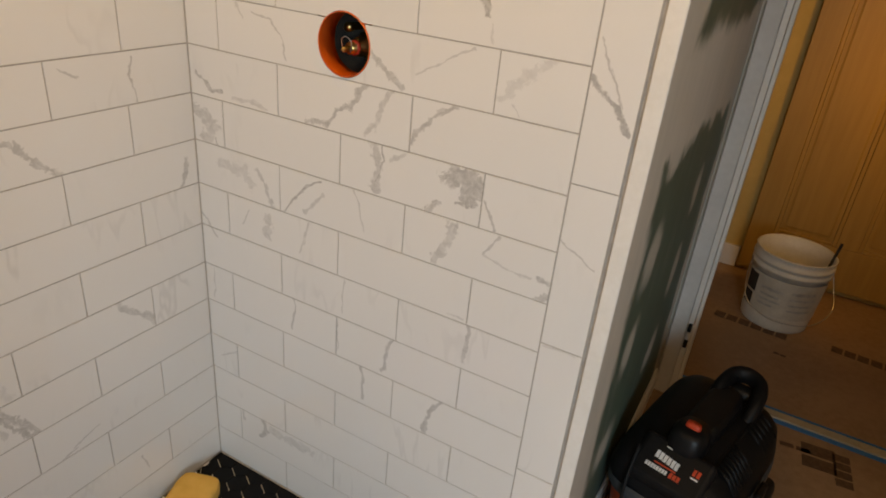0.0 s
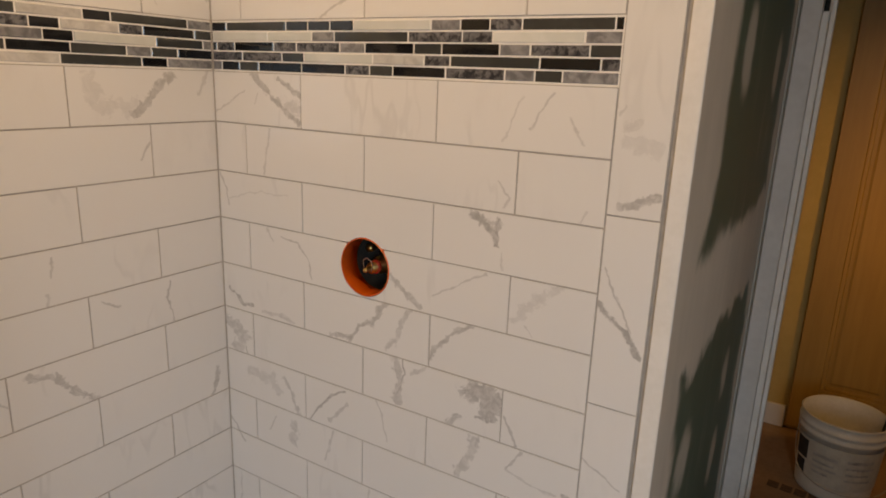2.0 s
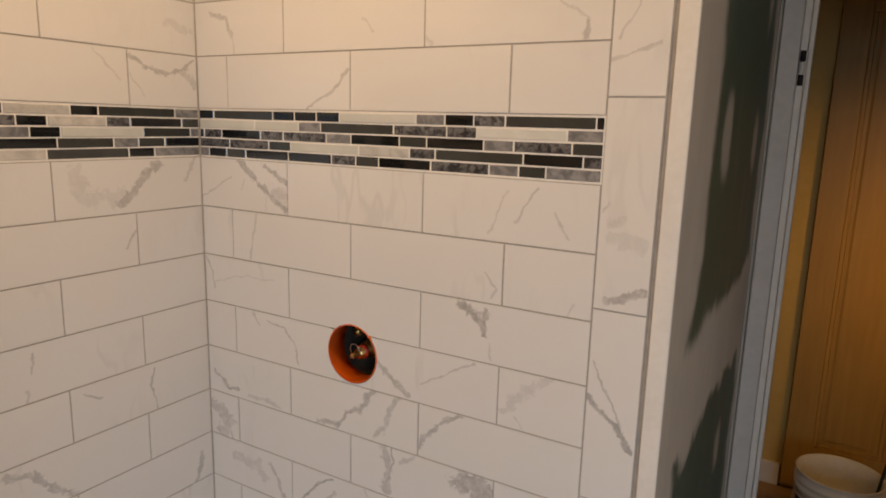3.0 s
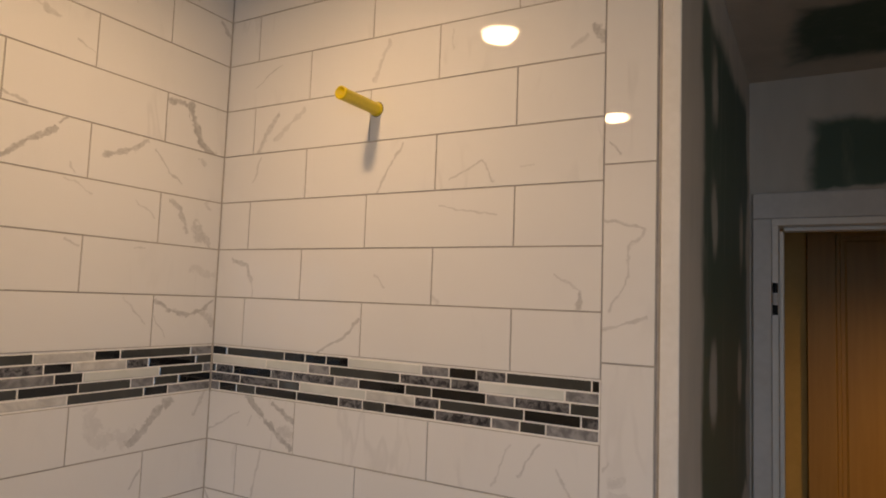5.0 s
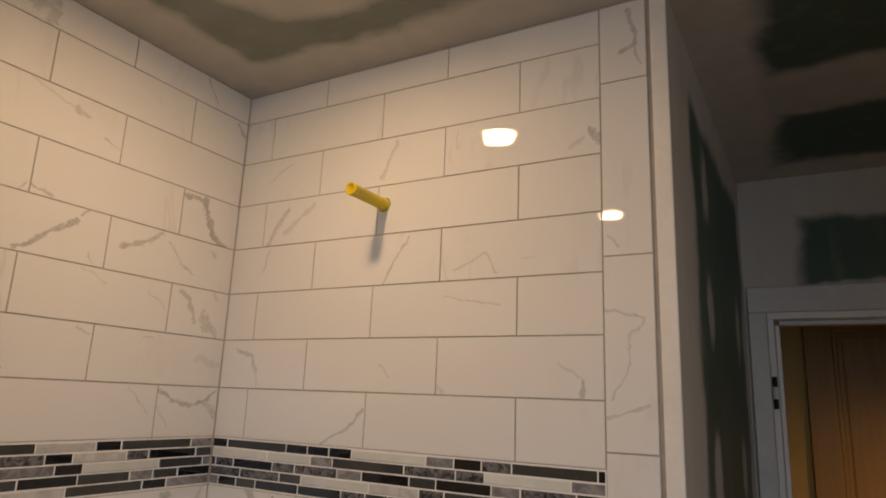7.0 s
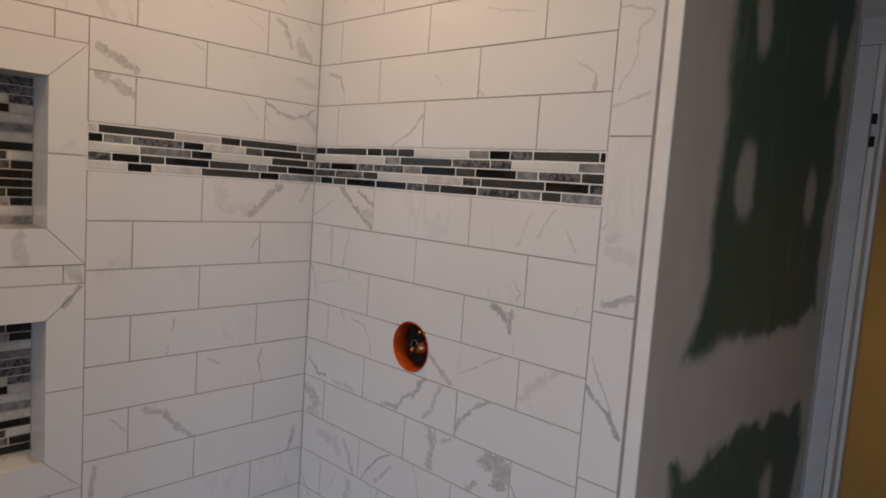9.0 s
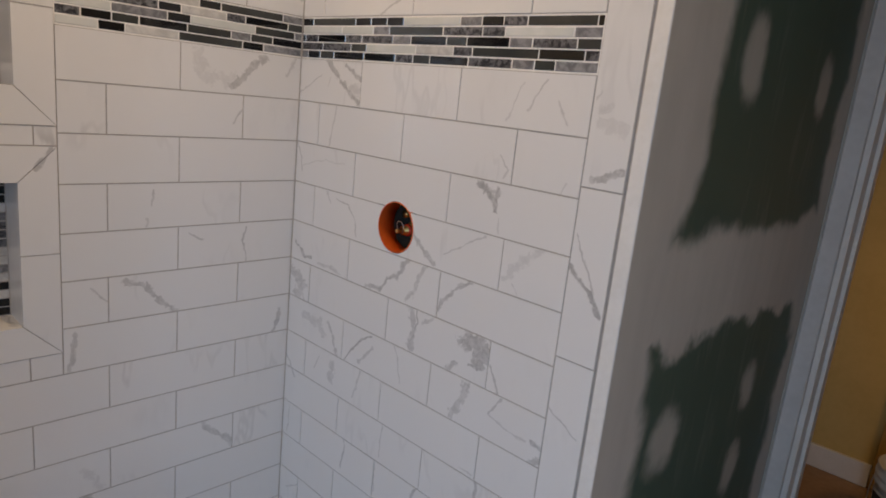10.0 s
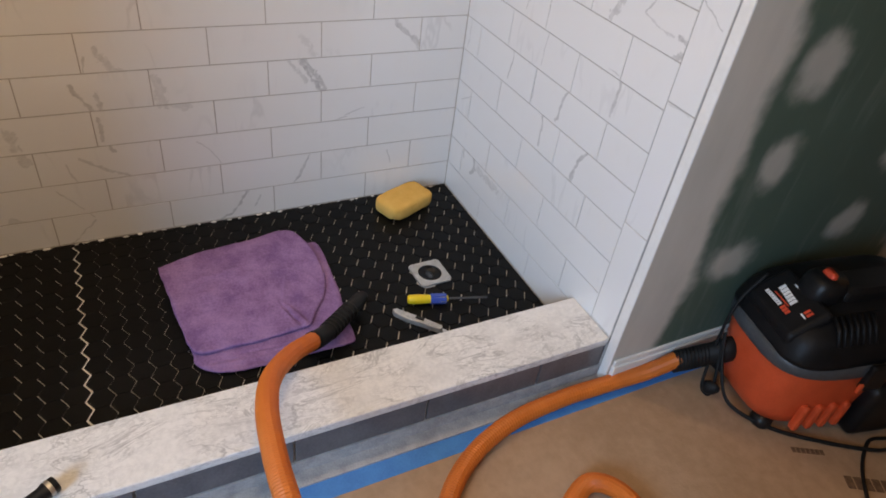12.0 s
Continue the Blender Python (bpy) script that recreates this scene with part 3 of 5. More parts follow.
def box(bm, x0, x1, y0, y1, z0, z1, bevel=0.0, segments=2):
    vs = [bm.verts.new((x, y, z)) for x in (x0, x1) for y in (y0, y1) for z in (z0, z1)]
    fs = [bm.faces.new([vs[i] for i in f]) for f in ((0, 1, 3, 2), (4, 6, 7, 5), (0, 4, 5, 1), (2, 3, 7, 6), (0, 2, 6, 4), (1, 5, 7, 3))]
    if bevel:
        es = list({e for f in fs for e in f.edges})
        bmesh.ops.bevel(bm, geom=es, offset=bevel, segments=segments, affect="EDGES", profile=0.5)
    return bm


def boxes(*rows, bevel=0.0, segments=2):
    bm = bmesh.new()
    for r in rows:
        box(bm, *r, bevel=bevel, segments=segments)
    return bm


def lathe(profile, segments=32, squash=(1, 1)):
    """A turned shape round z from (radius, z) pairs; open ends stay open where the radius is not 0."""
    bm = bmesh.new()
    rings = []
    for r, z in profile:
        if r < 1e-6:
            rings.append([bm.verts.new((0, 0, z))])
        else:
            rings.append([bm.verts.new((r * squash[0] * math.cos(2 * math.pi * i / segments), r * squash[1] * math.sin(2 * math.pi * i / segments), z)) for i in range(segments)])
    for a, b in zip(rings, rings[1:]):
        for i in range(segments):
            j = (i + 1) % segments
            if len(a) == 1 and len(b) == 1:
                continue
            if len(a) == 1:
                bm.faces.new((a[0], b[j], b[i]))
            elif len(b) == 1:
                bm.faces.new((a[i], a[j], b[0]))
            else:
                bm.faces.new((a[i], a[j], b[j], b[i]))
    return bm


def spline(points, steps):
    """Catmull-Rom points through the given ones."""
    p = [Vector(q) for q in points]
    p = [2 * p[0] - p[1]] + p + [2 * p[-1] - p[-2]]
    out = []
    for a, b, c, d in zip(p, p[1:], p[2:], p[3:]):
        for k in range(steps):
            t = k / steps
            out.append(0.5 * ((2 * b) + (c - a) * t + (2 * a - 5 * b + 4 * c - d) * t * t + (3 * b - a - 3 * c + d) * t ** 3))
    return out + [p[-2]]


def tube(points, radius, segments=10, caps=True):
    """A tube along points; radius is a number or a function of the index."""
    bm = bmesh.new()
    rings = []
    side = None
    for i, q in enumerate(points):
        way = (points[min(i + 1, len(points) - 1)] - points[max(i - 1, 0)]).normalized()
        if side is None:
            side = way.orthogonal().normalized()
        side = (side - way * side.dot(way)).normalized()
        up = way.cross(side)
        r = radius(i) if callable(radius) else radius
        rings.append([bm.verts.new(q + r * (math.cos(2 * math.pi * k / segments) * side + math.sin(2 * math.pi * k / segments) * up)) for k in range(segments)])
    for a, b in zip(rings, rings[1:]):
        for k in range(segments):
            j = (k + 1) % segments
            bm.faces.new((a[k], a[j], b[j], b[k]))
    if caps:
        bm.faces.new(rings[0])
        bm.faces.new(rings[-1])
    return bm


def prism(outline, depth, bevel=0.0):
    """A flat outline in x, y raised to z = depth."""
    bm = bmesh.new()
    low = [bm.verts.new((x, y, 0)) for x, y in outline]
    high = [bm.verts.new((x, y, depth)) for x, y in outline]
    n = len(outline)
    bm.faces.new(low[::-1])
    top = bm.faces.new(high)
    for i in range(n):
        bm.faces.new((low[i], low[(i + 1) % n], high[(i + 1) % n], high[i]))
    if bevel:
        bmesh.ops.bevel(bm, geom=list(top.edges), offset=bevel, segments=2, affect="EDGES", profile=0.5)
    return bm


def structure(name, bm, mat, label, category):
    return tagged(part(name, bm, mat), label, category, kind="structure")


# ---- the room's shell ----
wall_right = structure("wall_plumbing", boxes(
    (-0.12, HOLE_X - 0.06, 0.010, 0.12, FLOOR, CEIL), (HOLE_X + 0.06, WALL_END - 0.003, 0.010, 0.12, FLOOR, CEIL),
    (HOLE_X - 0.06, HOLE_X + 0.06, 0.010, 0.12, FLOOR, HOLE_Z - 0.06), (HOLE_X - 0.06, HOLE_X + 0.06, 0.010, 0.12, HOLE_Z + 0.06, CEIL)), ROOM_PAINT,
    "tiled shower wall with the valve opening and shower pipe", "wall")
wall_left = structure("wall_niche", boxes(
    (-0.13, -0.010, -1.62, FRAME_Y[0] + 0.07, FLOOR, CEIL), (-0.13, -0.010, FRAME_Y[1] - 0.07, 0.010, FLOOR, CEIL),
    (-0.13, -0.010, FRAME_Y[0] + 0.07, FRAME_Y[1] - 0.07, FLOOR, NICHES[0][0] - 0.004), (-0.13, -0.010, FRAME_Y[0] + 0.07, FRAME_Y[1] - 0.07, NICHES[0][1] + 0.004, NICHES[1][0] - 0.004),
    (-0.13, -0.010, FRAME_Y[0] + 0.07, FRAME_Y[1] - 0.07, NICHES[1][1] + 0.004, CEIL), (-0.13, -0.095, FRAME_Y[0] + 0.07, FRAME_Y[1] - 0.07, NICHES[0][0] - 0.004, NICHES[1][1] + 0.004)), ROOM_PAINT,
    "long tiled shower wall with two framed niches", "wall")
wall_shower_end = structure("wall_shower_end", boxes((-0.13, 0.95, -1.74, -1.622, FLOOR, CEIL)), ROOM_PAINT, "plain end wall of the shower", "wall")
structure("wall_green_board", boxes((0.852, WALL_END, 0.1205, DOOR_Y, FLOOR, CEIL), (WALL_END - 0.0028, WALL_END, 0.0, 0.1203, FLOOR, CEIL)), SIDE_BOARD,
                      "unpainted green board wall with grey joint compound", "wall")
DOOR_X0, DOOR_X1, DOOR_H = 1.037, 1.82, 2.03
structure("wall_doorway", boxes(
    (0.852, DOOR_X0, DOOR_Y + 0.0005, DOOR_Y + 0.115, FLOOR, CEIL), (DOOR_X1, 3.0, DOOR_Y + 0.0005, DOOR_Y + 0.115, FLOOR, CEIL), (DOOR_X0, DOOR_X1, DOOR_Y + 0.0005, DOOR_Y + 0.115, DOOR_H + 0.002, CEIL)), DOOR_BOARD,
    "green board wall with grey mud round the doorway", "wall")
structure("wall_far_side", boxes((3.0, 3.12, -3.12, 2.48, FLOOR, CEIL)), ROOM_PAINT, "plain closing wall", "wall")
# added out of view: blocks window light towards the doorway
structure("wall_vestibule", boxes((1.95, 2.07, -1.20, DOOR_Y, FLOOR, CEIL)), ROOM_PAINT, "unseen plain wall added to keep daylight off the doorway", "wall")
structure("wall_rear", boxes((-0.13, 1.9, -3.12, -3.0, FLOOR, CEIL), (2.9, 3.0, -3.12, -3.0, FLOOR, CEIL), (1.9, 2.9, -3.12, -3.0, FLOOR, 0.90), (1.9, 2.9, -3.12, -3.0, 2.10, CEIL)), ROOM_PAINT, "plain wall with a window", "wall")
structure("wall_corner_side", boxes((-0.13, -0.01, -3.0, -1.742, FLOOR, CEIL)), ROOM_PAINT, "plain closing wall", "wall")
structure("ceiling", boxes((-0.13, 3.12, -3.12, DOOR_Y + 0.115, CEIL, CEIL + 0.1)), CEIL_BOARD, "green board ceiling with grey taped joints", "ceiling")
structure("floor", boxes((0.94, 3.0, -3.0, DOOR_Y + 0.02, FLOOR - 0.1, FLOOR)), PAPER, "floor covered with brown protection paper", "floor")
structure("floor_shower_base", boxes((-0.13, 0.939, -3.0, 0.12, FLOOR - 0.1, PAN - 0.0047)), THINSET, "white mortar bed of the shower floor", "floor")
# hall beyond the doorway
structure("floor_hall", boxes((0.3, 3.0, DOOR_Y + 0.0205, 2.48, FLOOR - 0.1, FLOOR - 0.002)), PAPER, "hall floor covered with brown paper", "floor")
structure("wall_hall", boxes((0.3, 3.0, 2.36, 2.48, FLOOR, CEIL)), HALL_PAINT, "yellow painted hall wall", "wall")
structure("wall_hall_end", boxes((0.2, 0.3, DOOR_Y + 0.116, 2.48, FLOOR, CEIL)), HALL_PAINT, "yellow painted hall wall", "wall")
structure("ceiling_hall", boxes((0.2, 3.12, DOOR_Y + 0.1155, 2.48, CEIL, CEIL + 0.1)), ROOM_PAINT, "plain hall ceiling", "ceiling")
structure("baseboard_hall", boxes((0.3, 1.092, 2.342, 2.3595, FLOOR, 0.10), bevel=0.004), WHITE_PAINT, "white baseboard of the hall", "baseboard")

# window behind the camera
win = tagged(empty("window_1", (2.40, -3.06, 1.50)), "white framed window", "window", kind="structure")
part("window_frame", boxes((-0.50, -0.45, -0.03, 0.03, -0.6, 0.6), (0.45, 0.50, -0.03, 0.03, -0.6, 0.6), (-0.45, 0.45, -0.03, 0.03, -0.6, -0.55), (-0.45, 0.45, -0.03, 0.03, 0.55, 0.6), (-0.45, 0.45, -0.02, 0.02, -0.02, 0.02)), WHITE_PAINT, win)

# door frame
casing = tagged(empty("door_frame", (0, DOOR_Y, 0)), "white painted door casing and jamb with black hinges", "door frame", kind="structure")
part("casing_side", boxes((0.980, 1.029, -0.017, 0.0, FLOOR, 2.030), bevel=0.004), PRIMER, casing)
part("casing_side", boxes((1.829, 1.895, -0.017, 0.0, FLOOR, 2.030), bevel=0.004), PRIMER, casing)
part("casing_head", boxes((0.980, 1.895, -0.0175, 0.0, 2.0305, 2.105), bevel=0.004), PRIMER, casing)
part("jamb", boxes((1.0295, 1.046, -0.004, 0.118, FLOOR, DOOR_H - 0.019), bevel=0.002), WHITE_PAINT, casing)
part("jamb", boxes((1.809, 1.828, -0.004, 0.118, FLOOR, DOOR_H - 0.019), bevel=0.002), WHITE_PAINT, casing)
part("jamb_head", boxes((1.0295, 1.828, -0.004, 0.118, DOOR_H - 0.0185, DOOR_H + 0.001), bevel=0.002), WHITE_PAINT, casing)
part("door_stop", boxes((1.0465, 1.058, 0.045, 0.085, FLOOR, DOOR_H - 0.031), bevel=0.002), WHITE_PAINT, casing)
part("door_stop", boxes((1.0585, 1.808, 0.045, 0.085, DOOR_H - 0.0305, DOOR_H - 0.019), bevel=0.002), WHITE_PAINT, casing)
for hz in (0.24, 1.80):
    hinge = part("hinge", boxes((1.0465, 1.0485, 0.002, 0.036, hz - 0.045, hz + 0.045), bevel=0.0008), WHITE_PAINT, casing, "hinge leaf with worn white paint")
    for k in range(3):
        part("knuckle", tube([Vector((1.0385, -0.0125, hz - 0.045 + 0.031 * k)), Vector((1.0385, -0.0125, hz - 0.017 + 0.031 * k))], 0.0065, 10), RUBBER if k != 1 else PRIMER, hinge)

threshold = tagged(empty("threshold", (0, 0, 0)), "cream threshold strip between two lines of blue tape", "threshold", kind="structure")
part("strip", boxes((1.047, 1.806, DOOR_Y + 0.076, DOOR_Y + 0.114, FLOOR + 0.0005, FLOOR + 0.008), bevel=0.002), CREAM_STRIP, threshold)
part("tape", boxes((1.047, 1.806, DOOR_Y + 0.053, DOOR_Y + 0.0755, FLOOR + 0.0002, FLOOR + 0.0015)), BLUE_TAPE, threshold)
part("tape", boxes((1.047, 1.806, DOOR_Y + 0.1145, DOOR_Y + 0.136, FLOOR + 0.0002, FLOOR + 0.0015)), BLUE_TAPE, threshold)

baseboard = tagged(empty("baseboard", (0, 0, 0)), "white moulded baseboard along the green board wall", "baseboard", kind="structure")
part("board", boxes((WALL_END + 0.0005, WALL_END + 0.013, 0.004, DOOR_Y - 0.019, FLOOR, 0.062), bevel=0.002), WHITE_PAINT, baseboard)
part("cap", boxes((WALL_END + 0.0005, WALL_END + 0.009, 0.004, DOOR_Y - 0.019, 0.0625, 0.082), bevel=0.004), WHITE_PAINT, baseboard)
structure("trim_corner", boxes((0.9435, WALL_END - 0.0004, -0.0035, 0.0098, FLOOR, CEIL - 0.001), bevel=0.0015), WHITE_PAINT, "white painted corner strip beside the tiles", "trim")
# the groove's shadow is put into the caulk's grey colour
structure("trim_caulk", boxes((0.9375, 0.9432, 0.0035, 0.0098, FLOOR, CEIL - 0.001)), GROUT_M, "caulk joint beside the tiles, coloured grey for its groove shadow", "trim")


# ---- hall door and bucket ----
def panel_door():
    """A pine door with raised panels in two columns."""
    d = tagged(empty("hall_door", (1.10, 2.325, FLOOR)), "honey-coloured pine panel door standing closed in the hall", "door")
    w, h, t = 0.84, 2.37, 0.034
    cols, rows = ((0.11, 0.375), (0.465, 0.73)), ((0.24, 2.13),)
    part("stile", boxes((0, 0.11, 0, t, 0.03, h), bevel=0.003), PINE, d)
    part("stile", boxes((0.73, w, 0, t, 0.03, h), bevel=0.003), PINE, d)
    part("stile", boxes((0.375, 0.465, 0, t, 0.2405, 2.1295), bevel=0.003), PINE, d)
    for z0, z1 in ((0.03, 0.24), (2.13, h)):
        part("rail", boxes((0.1105, 0.7295, 0, t, z0, z1), bevel=0.003), PINE, d)
    for c0, c1 in cols:
        for z0, z1 in rows:
            p = part("panel", boxes((c0 + 0.03, c1 - 0.03, 0.006, t - 0.006, z0 + 0.03, z1 - 0.03), bevel=0.012), PINE, d)
            part("moulding", boxes((c0, c0 + 0.018, 0.004, t - 0.004, z0, z1), (c1 - 0.018, c1, 0.004, t - 0.004, z0, z1), (c0 + 0.0185, c1 - 0.0185, 0.004, t - 0.004, z0, z0 + 0.018), (c0 + 0.0185, c1 - 0.0185, 0.004, t - 0.004, z1 - 0.018, z1), bevel=0.004), PINE, p)
            part("field", boxes((c0 + 0.019, c1 - 0.019, 0.010, t - 0.010, z0 + 0.019, z1 - 0.019)), PINE, p)
    return d


panel_door()


def bucket():
    b = tagged(empty("bucket", (1.308, 1.93, FLOOR - 0.002), 20), "white plastic mixing bucket with a faded printed label on paper floor", "bucket")
    part("body", lathe([(0, 0.006), (0.126, 0.006), (0.128, 0.0), (0.132, 0.004), (0.134, 0.03), (0.147, 0.285), (0.153, 0.287), (0.153, 0.300), (0.148, 0.303), (0.148, 0.318), (0.155, 0.320), (0.155, 0.333), (0.150, 0.336), (0.150, 0.362), (0.154, 0.366), (0.150, 0.370), (0.145, 0.366), (0.143, 0.300), (0.128, 0.012), (0, 0.012)], 48), WHITE_PL, b, smooth=True)
    bm = bmesh.new()
    for a0, a1, z0, z1 in ((175, 330, 0.075, 0.265),):
        n = 24
        lo = [bm.verts.new(((0.1345 + 0.051 * z0 + 0.0008) * math.cos(radians(a0 + (a1 - a0) * i / n)), (0.1345 + 0.051 * z0 + 0.0008) * math.sin(radians(a0 + (a1 - a0) * i / n)), z0)) for i in range(n + 1)]
        hi = [bm.verts.new(((0.1345 + 0.051 * z1 + 0.0008) * math.cos(radians(a0 + (a1 - a0) * i / n)), (0.1345 + 0.051 * z1 + 0.0008) * math.sin(radians(a0 + (a1 - a0) * i / n)), z1)) for i in range(n + 1)]
        for i in range(n):
            bm.faces.new((lo[i], lo[i + 1], hi[i + 1], hi[i]))
    label = part("label", bm, LABEL_W, b, "grey printed paper label")
    for a0, a1, z0, z1 in ((180, 205, 0.16, 0.25), (181, 202, 0.085, 0.15), (215, 250, 0.20, 0.215), (215, 246, 0.17, 0.18), (215, 250, 0.145, 0.155), (215, 240, 0.12, 0.13), (262, 300, 0.21, 0.225), (262, 305, 0.18, 0.19), (262, 296, 0.15, 0.16), (262, 303, 0.12, 0.13)):
        bm = bmesh.new()
        n = 6
        r = lambda z: 0.1345 + 0.051 * z + 0.0016
        lo = [bm.verts.new((r(z0) * math.cos(radians(a0 + (a1 - a0) * i / n)), r(z0) * math.sin(radians(a0 + (a1 - a0) * i / n)), z0)) for i in range(n + 1)]
        hi = [bm.verts.new((r(z1) * math.cos(radians(a0 + (a1 - a0) * i / n)), r(z1) * math.sin(radians(a0 + (a1 - a0) * i / n)), z1)) for i in range(n + 1)]
        for i in range(n):
            bm.faces.new((lo[i], lo[i + 1], hi[i + 1], hi[i]))
        part("print_bar", bm, INK if a0 < 210 else DULL_STEEL, label)
    part("handle", tube(spline([(0.158, 0.0, 0.31), (0.172, -0.04, 0.22), (0.168, -0.10, 0.14), (0.10, -0.155, 0.09), (0.0, -0.172, 0.075), (-0.10, -0.155, 0.09), (-0.168, -0.10, 0.14), (-0.172, -0.04, 0.22), (-0.158, 0.0, 0.31)], 5), 0.0022, 6), STEEL, b, "thin wire handle")
    b.scale = (1.02, 1.02, 0.90)
    return b


bucket()
stick = tagged(empty("paddle", (1.452, 1.97, 0.19)), "dark stirring stick leaning inside the bucket", "stick")
part("shaft", tube([Vector((-0.04, 0.0, -0.19)), Vector((0.004, -0.005, 0.19))], 0.006, 8), INK, stick)


# ---- shower: lamps ----
def ceiling_lamp(x, y, watts):
    d = tagged(empty("recessed_light", (x, y, CEIL)), "small round warm recessed ceiling light, switched on", "light", "ceiling lights")
    part("trim", lathe([(0.046, -0.004), (0.050, -0.008), (0.066, -0.006), (0.070, 0.0)], 32), WHITE_PAINT, d, smooth=True)
    part("lens", lathe([(0, -0.018), (0.030, -0.016), (0.042, -0.011), (0.046, -0.004)], 32), GLOW, d, smooth=True)
    data = bpy.data.lights.new("recessed_lamp", "AREA")
    data.shape, data.size, data.energy, data.color = "DISK", 0.078, watts, (1.0, 0.77, 0.53)
    lamp = new("recessed_lamp", data)
    lamp.matrix_world = pose(x, y, CEIL - 0.020)
    return d


ceiling_lamp(0.46, -0.44, 6.5)
ceiling_lamp(0.53, -1.28, 3.4)
ceiling_lamp(1.55, -0.93, 6.0)
ceiling_lamp(2.70, -1.27, 2.8)

# ---- shower: curb ----
curb = tagged(empty("shower_curb", (0, 0, 0)), "shower curb with a pale veined stone top and dark grey tile face", "curb", kind="structure")
part("core", boxes((0.785, 0.930, -1.620, 0.0, PAN - 0.007, 0.107)), CEMENT, curb)
part("top_slab", boxes((0.776, 0.940, -1.620, -0.001, 0.108, 0.131), bevel=0.003), SLAB, curb, "pale veined stone slab with eased edges")
part("inner_face", boxes((0.7785, 0.7845, -1.620, -0.001, PAN + 0.001, 0.1075)), TILE, curb)
part("mortar_foot", boxes((0.930, 0.940, -1.620, 0.0, FLOOR, 0.030), (0.9405, 0.977, -1.620, 0.0, FLOOR, FLOOR + 0.006)), CEMENT, curb, "smeared grey mortar")
for y1 in (-0.001, -0.203, -0.510, -0.817, -1.124, -1.431):
    y0 = {-0.001: -0.200, -1.431: -1.619}.get(y1, y1 - 0.304)
    part("face_tile", boxes((0.9305, 0.937, y0, y1 - 0.002, 0.0315, 0.1065), bevel=0.0012), CURB_TILE, curb)
tagged(part("floor_tape", boxes((0.977, 1.022, -1.90, 0.34, FLOOR + 0.0004, FLOOR + 0.0016)), BLUE_TAPE), "strip of blue painter's tape along the paper's edge", "tape")


# ---- shower: drain, tools, sponge, towel ----
def floor_drain():
    d = tagged(empty("floor_drain", (0.443, -0.266, PAN), 2), "square grey drain frame with an open round hole", "drain")
    n, r, a = 40, 0.036, 0.051
    bm = bmesh.new()
    ring = {}
    for z in (0.0005, 0.006):
        outer, inner = [], []
        for i in range(n):
            t = 2 * math.pi * (i + 0.5) / n
            c, s = math.cos(t), math.sin(t)
            k = a / max(abs(c), abs(s))
            outer.append(bm.verts.new((k * c, k * s, z)))
            inner.append(bm.verts.new((r * c, r * s, z)))
        ring[z] = (outer, inner)
    (lo, li), (ho, hi) = ring[0.0005], ring[0.006]
    for i in range(n):
        j = (i + 1) % n
        bm.faces.new((ho[i], ho[j], hi[j], hi[i]))
        bm.faces.new((lo[i], li[i], li[j], lo[j]))
        bm.faces.new((lo[i], lo[j], ho[j], ho[i]))
        bm.faces.new((li[i], hi[i], hi[j], li[j]))
    part("frame", bm, DULL_STEEL, d, "scuffed grey metal frame")
    part("throat", lathe([(0.0355, 0.004), (0.034, -0.0025), (0, -0.0035)], 32), BLACK_PL, d, smooth=True)
    # grey disc put in for the glint down in the drain
    part("bottom_glint", lathe([(0.010, -0.0030), (0.018, -0.0026), (0, -0.0022)], 24, (1, 0.6)), DARK_PL, d, smooth=True)
    for x, y in ((-0.042, -0.042), (0.042, -0.042), (-0.042, 0.042), (0.042, 0.042)):
        part("screw", lathe([(0.0045, 0.006), (0.004, 0.0075), (0, 0.008)], 12), STEEL, d, at=pose(x, y, 0))
    return d


floor_drain()


def screwdriver():
    d = tagged(empty("screwdriver", (0.540, -0.383, PAN + 0.0145), 74), "screwdriver with a yellow and blue handle on black tiles", "screwdriver")
    turn = pose(0, 0, 0, 0, 90, 0)
    part("handle", lathe([(0, 0.0), (0.010, 0.001), (0.014, 0.008), (0.0145, 0.03), (0.012, 0.075), (0.0135, 0.098), (0.0135, 0.110), (0.007, 0.118), (0, 0.118)], 20), YELLOW_PL, d, "yellow plastic handle", smooth=True, at=turn)
    for k in range(6):
        a = k * 60
        m = turn @ pose(0, 0, 0, 0, 0, a)
        part("grip_panel", boxes((0.0085, 0.0148, -0.0062, 0.0062, 0.066, 0.112), bevel=0.0018), BLUE_PL, d, "blue rubber grip inlay", at=m)
    part("blade", lathe([(0.0032, 0.118), (0.0032, 0.222), (0.0028, 0.226), (0.0, 0.228)], 10), DARK_PL, d, "dark steel shaft", at=turn)
    part("tip", boxes((-0.0042, 0.0042, -0.0010, 0.0010, 0.218, 0.234), bevel=0.0005), DARK_PL, d, at=turn)
    return d


screwdriver()


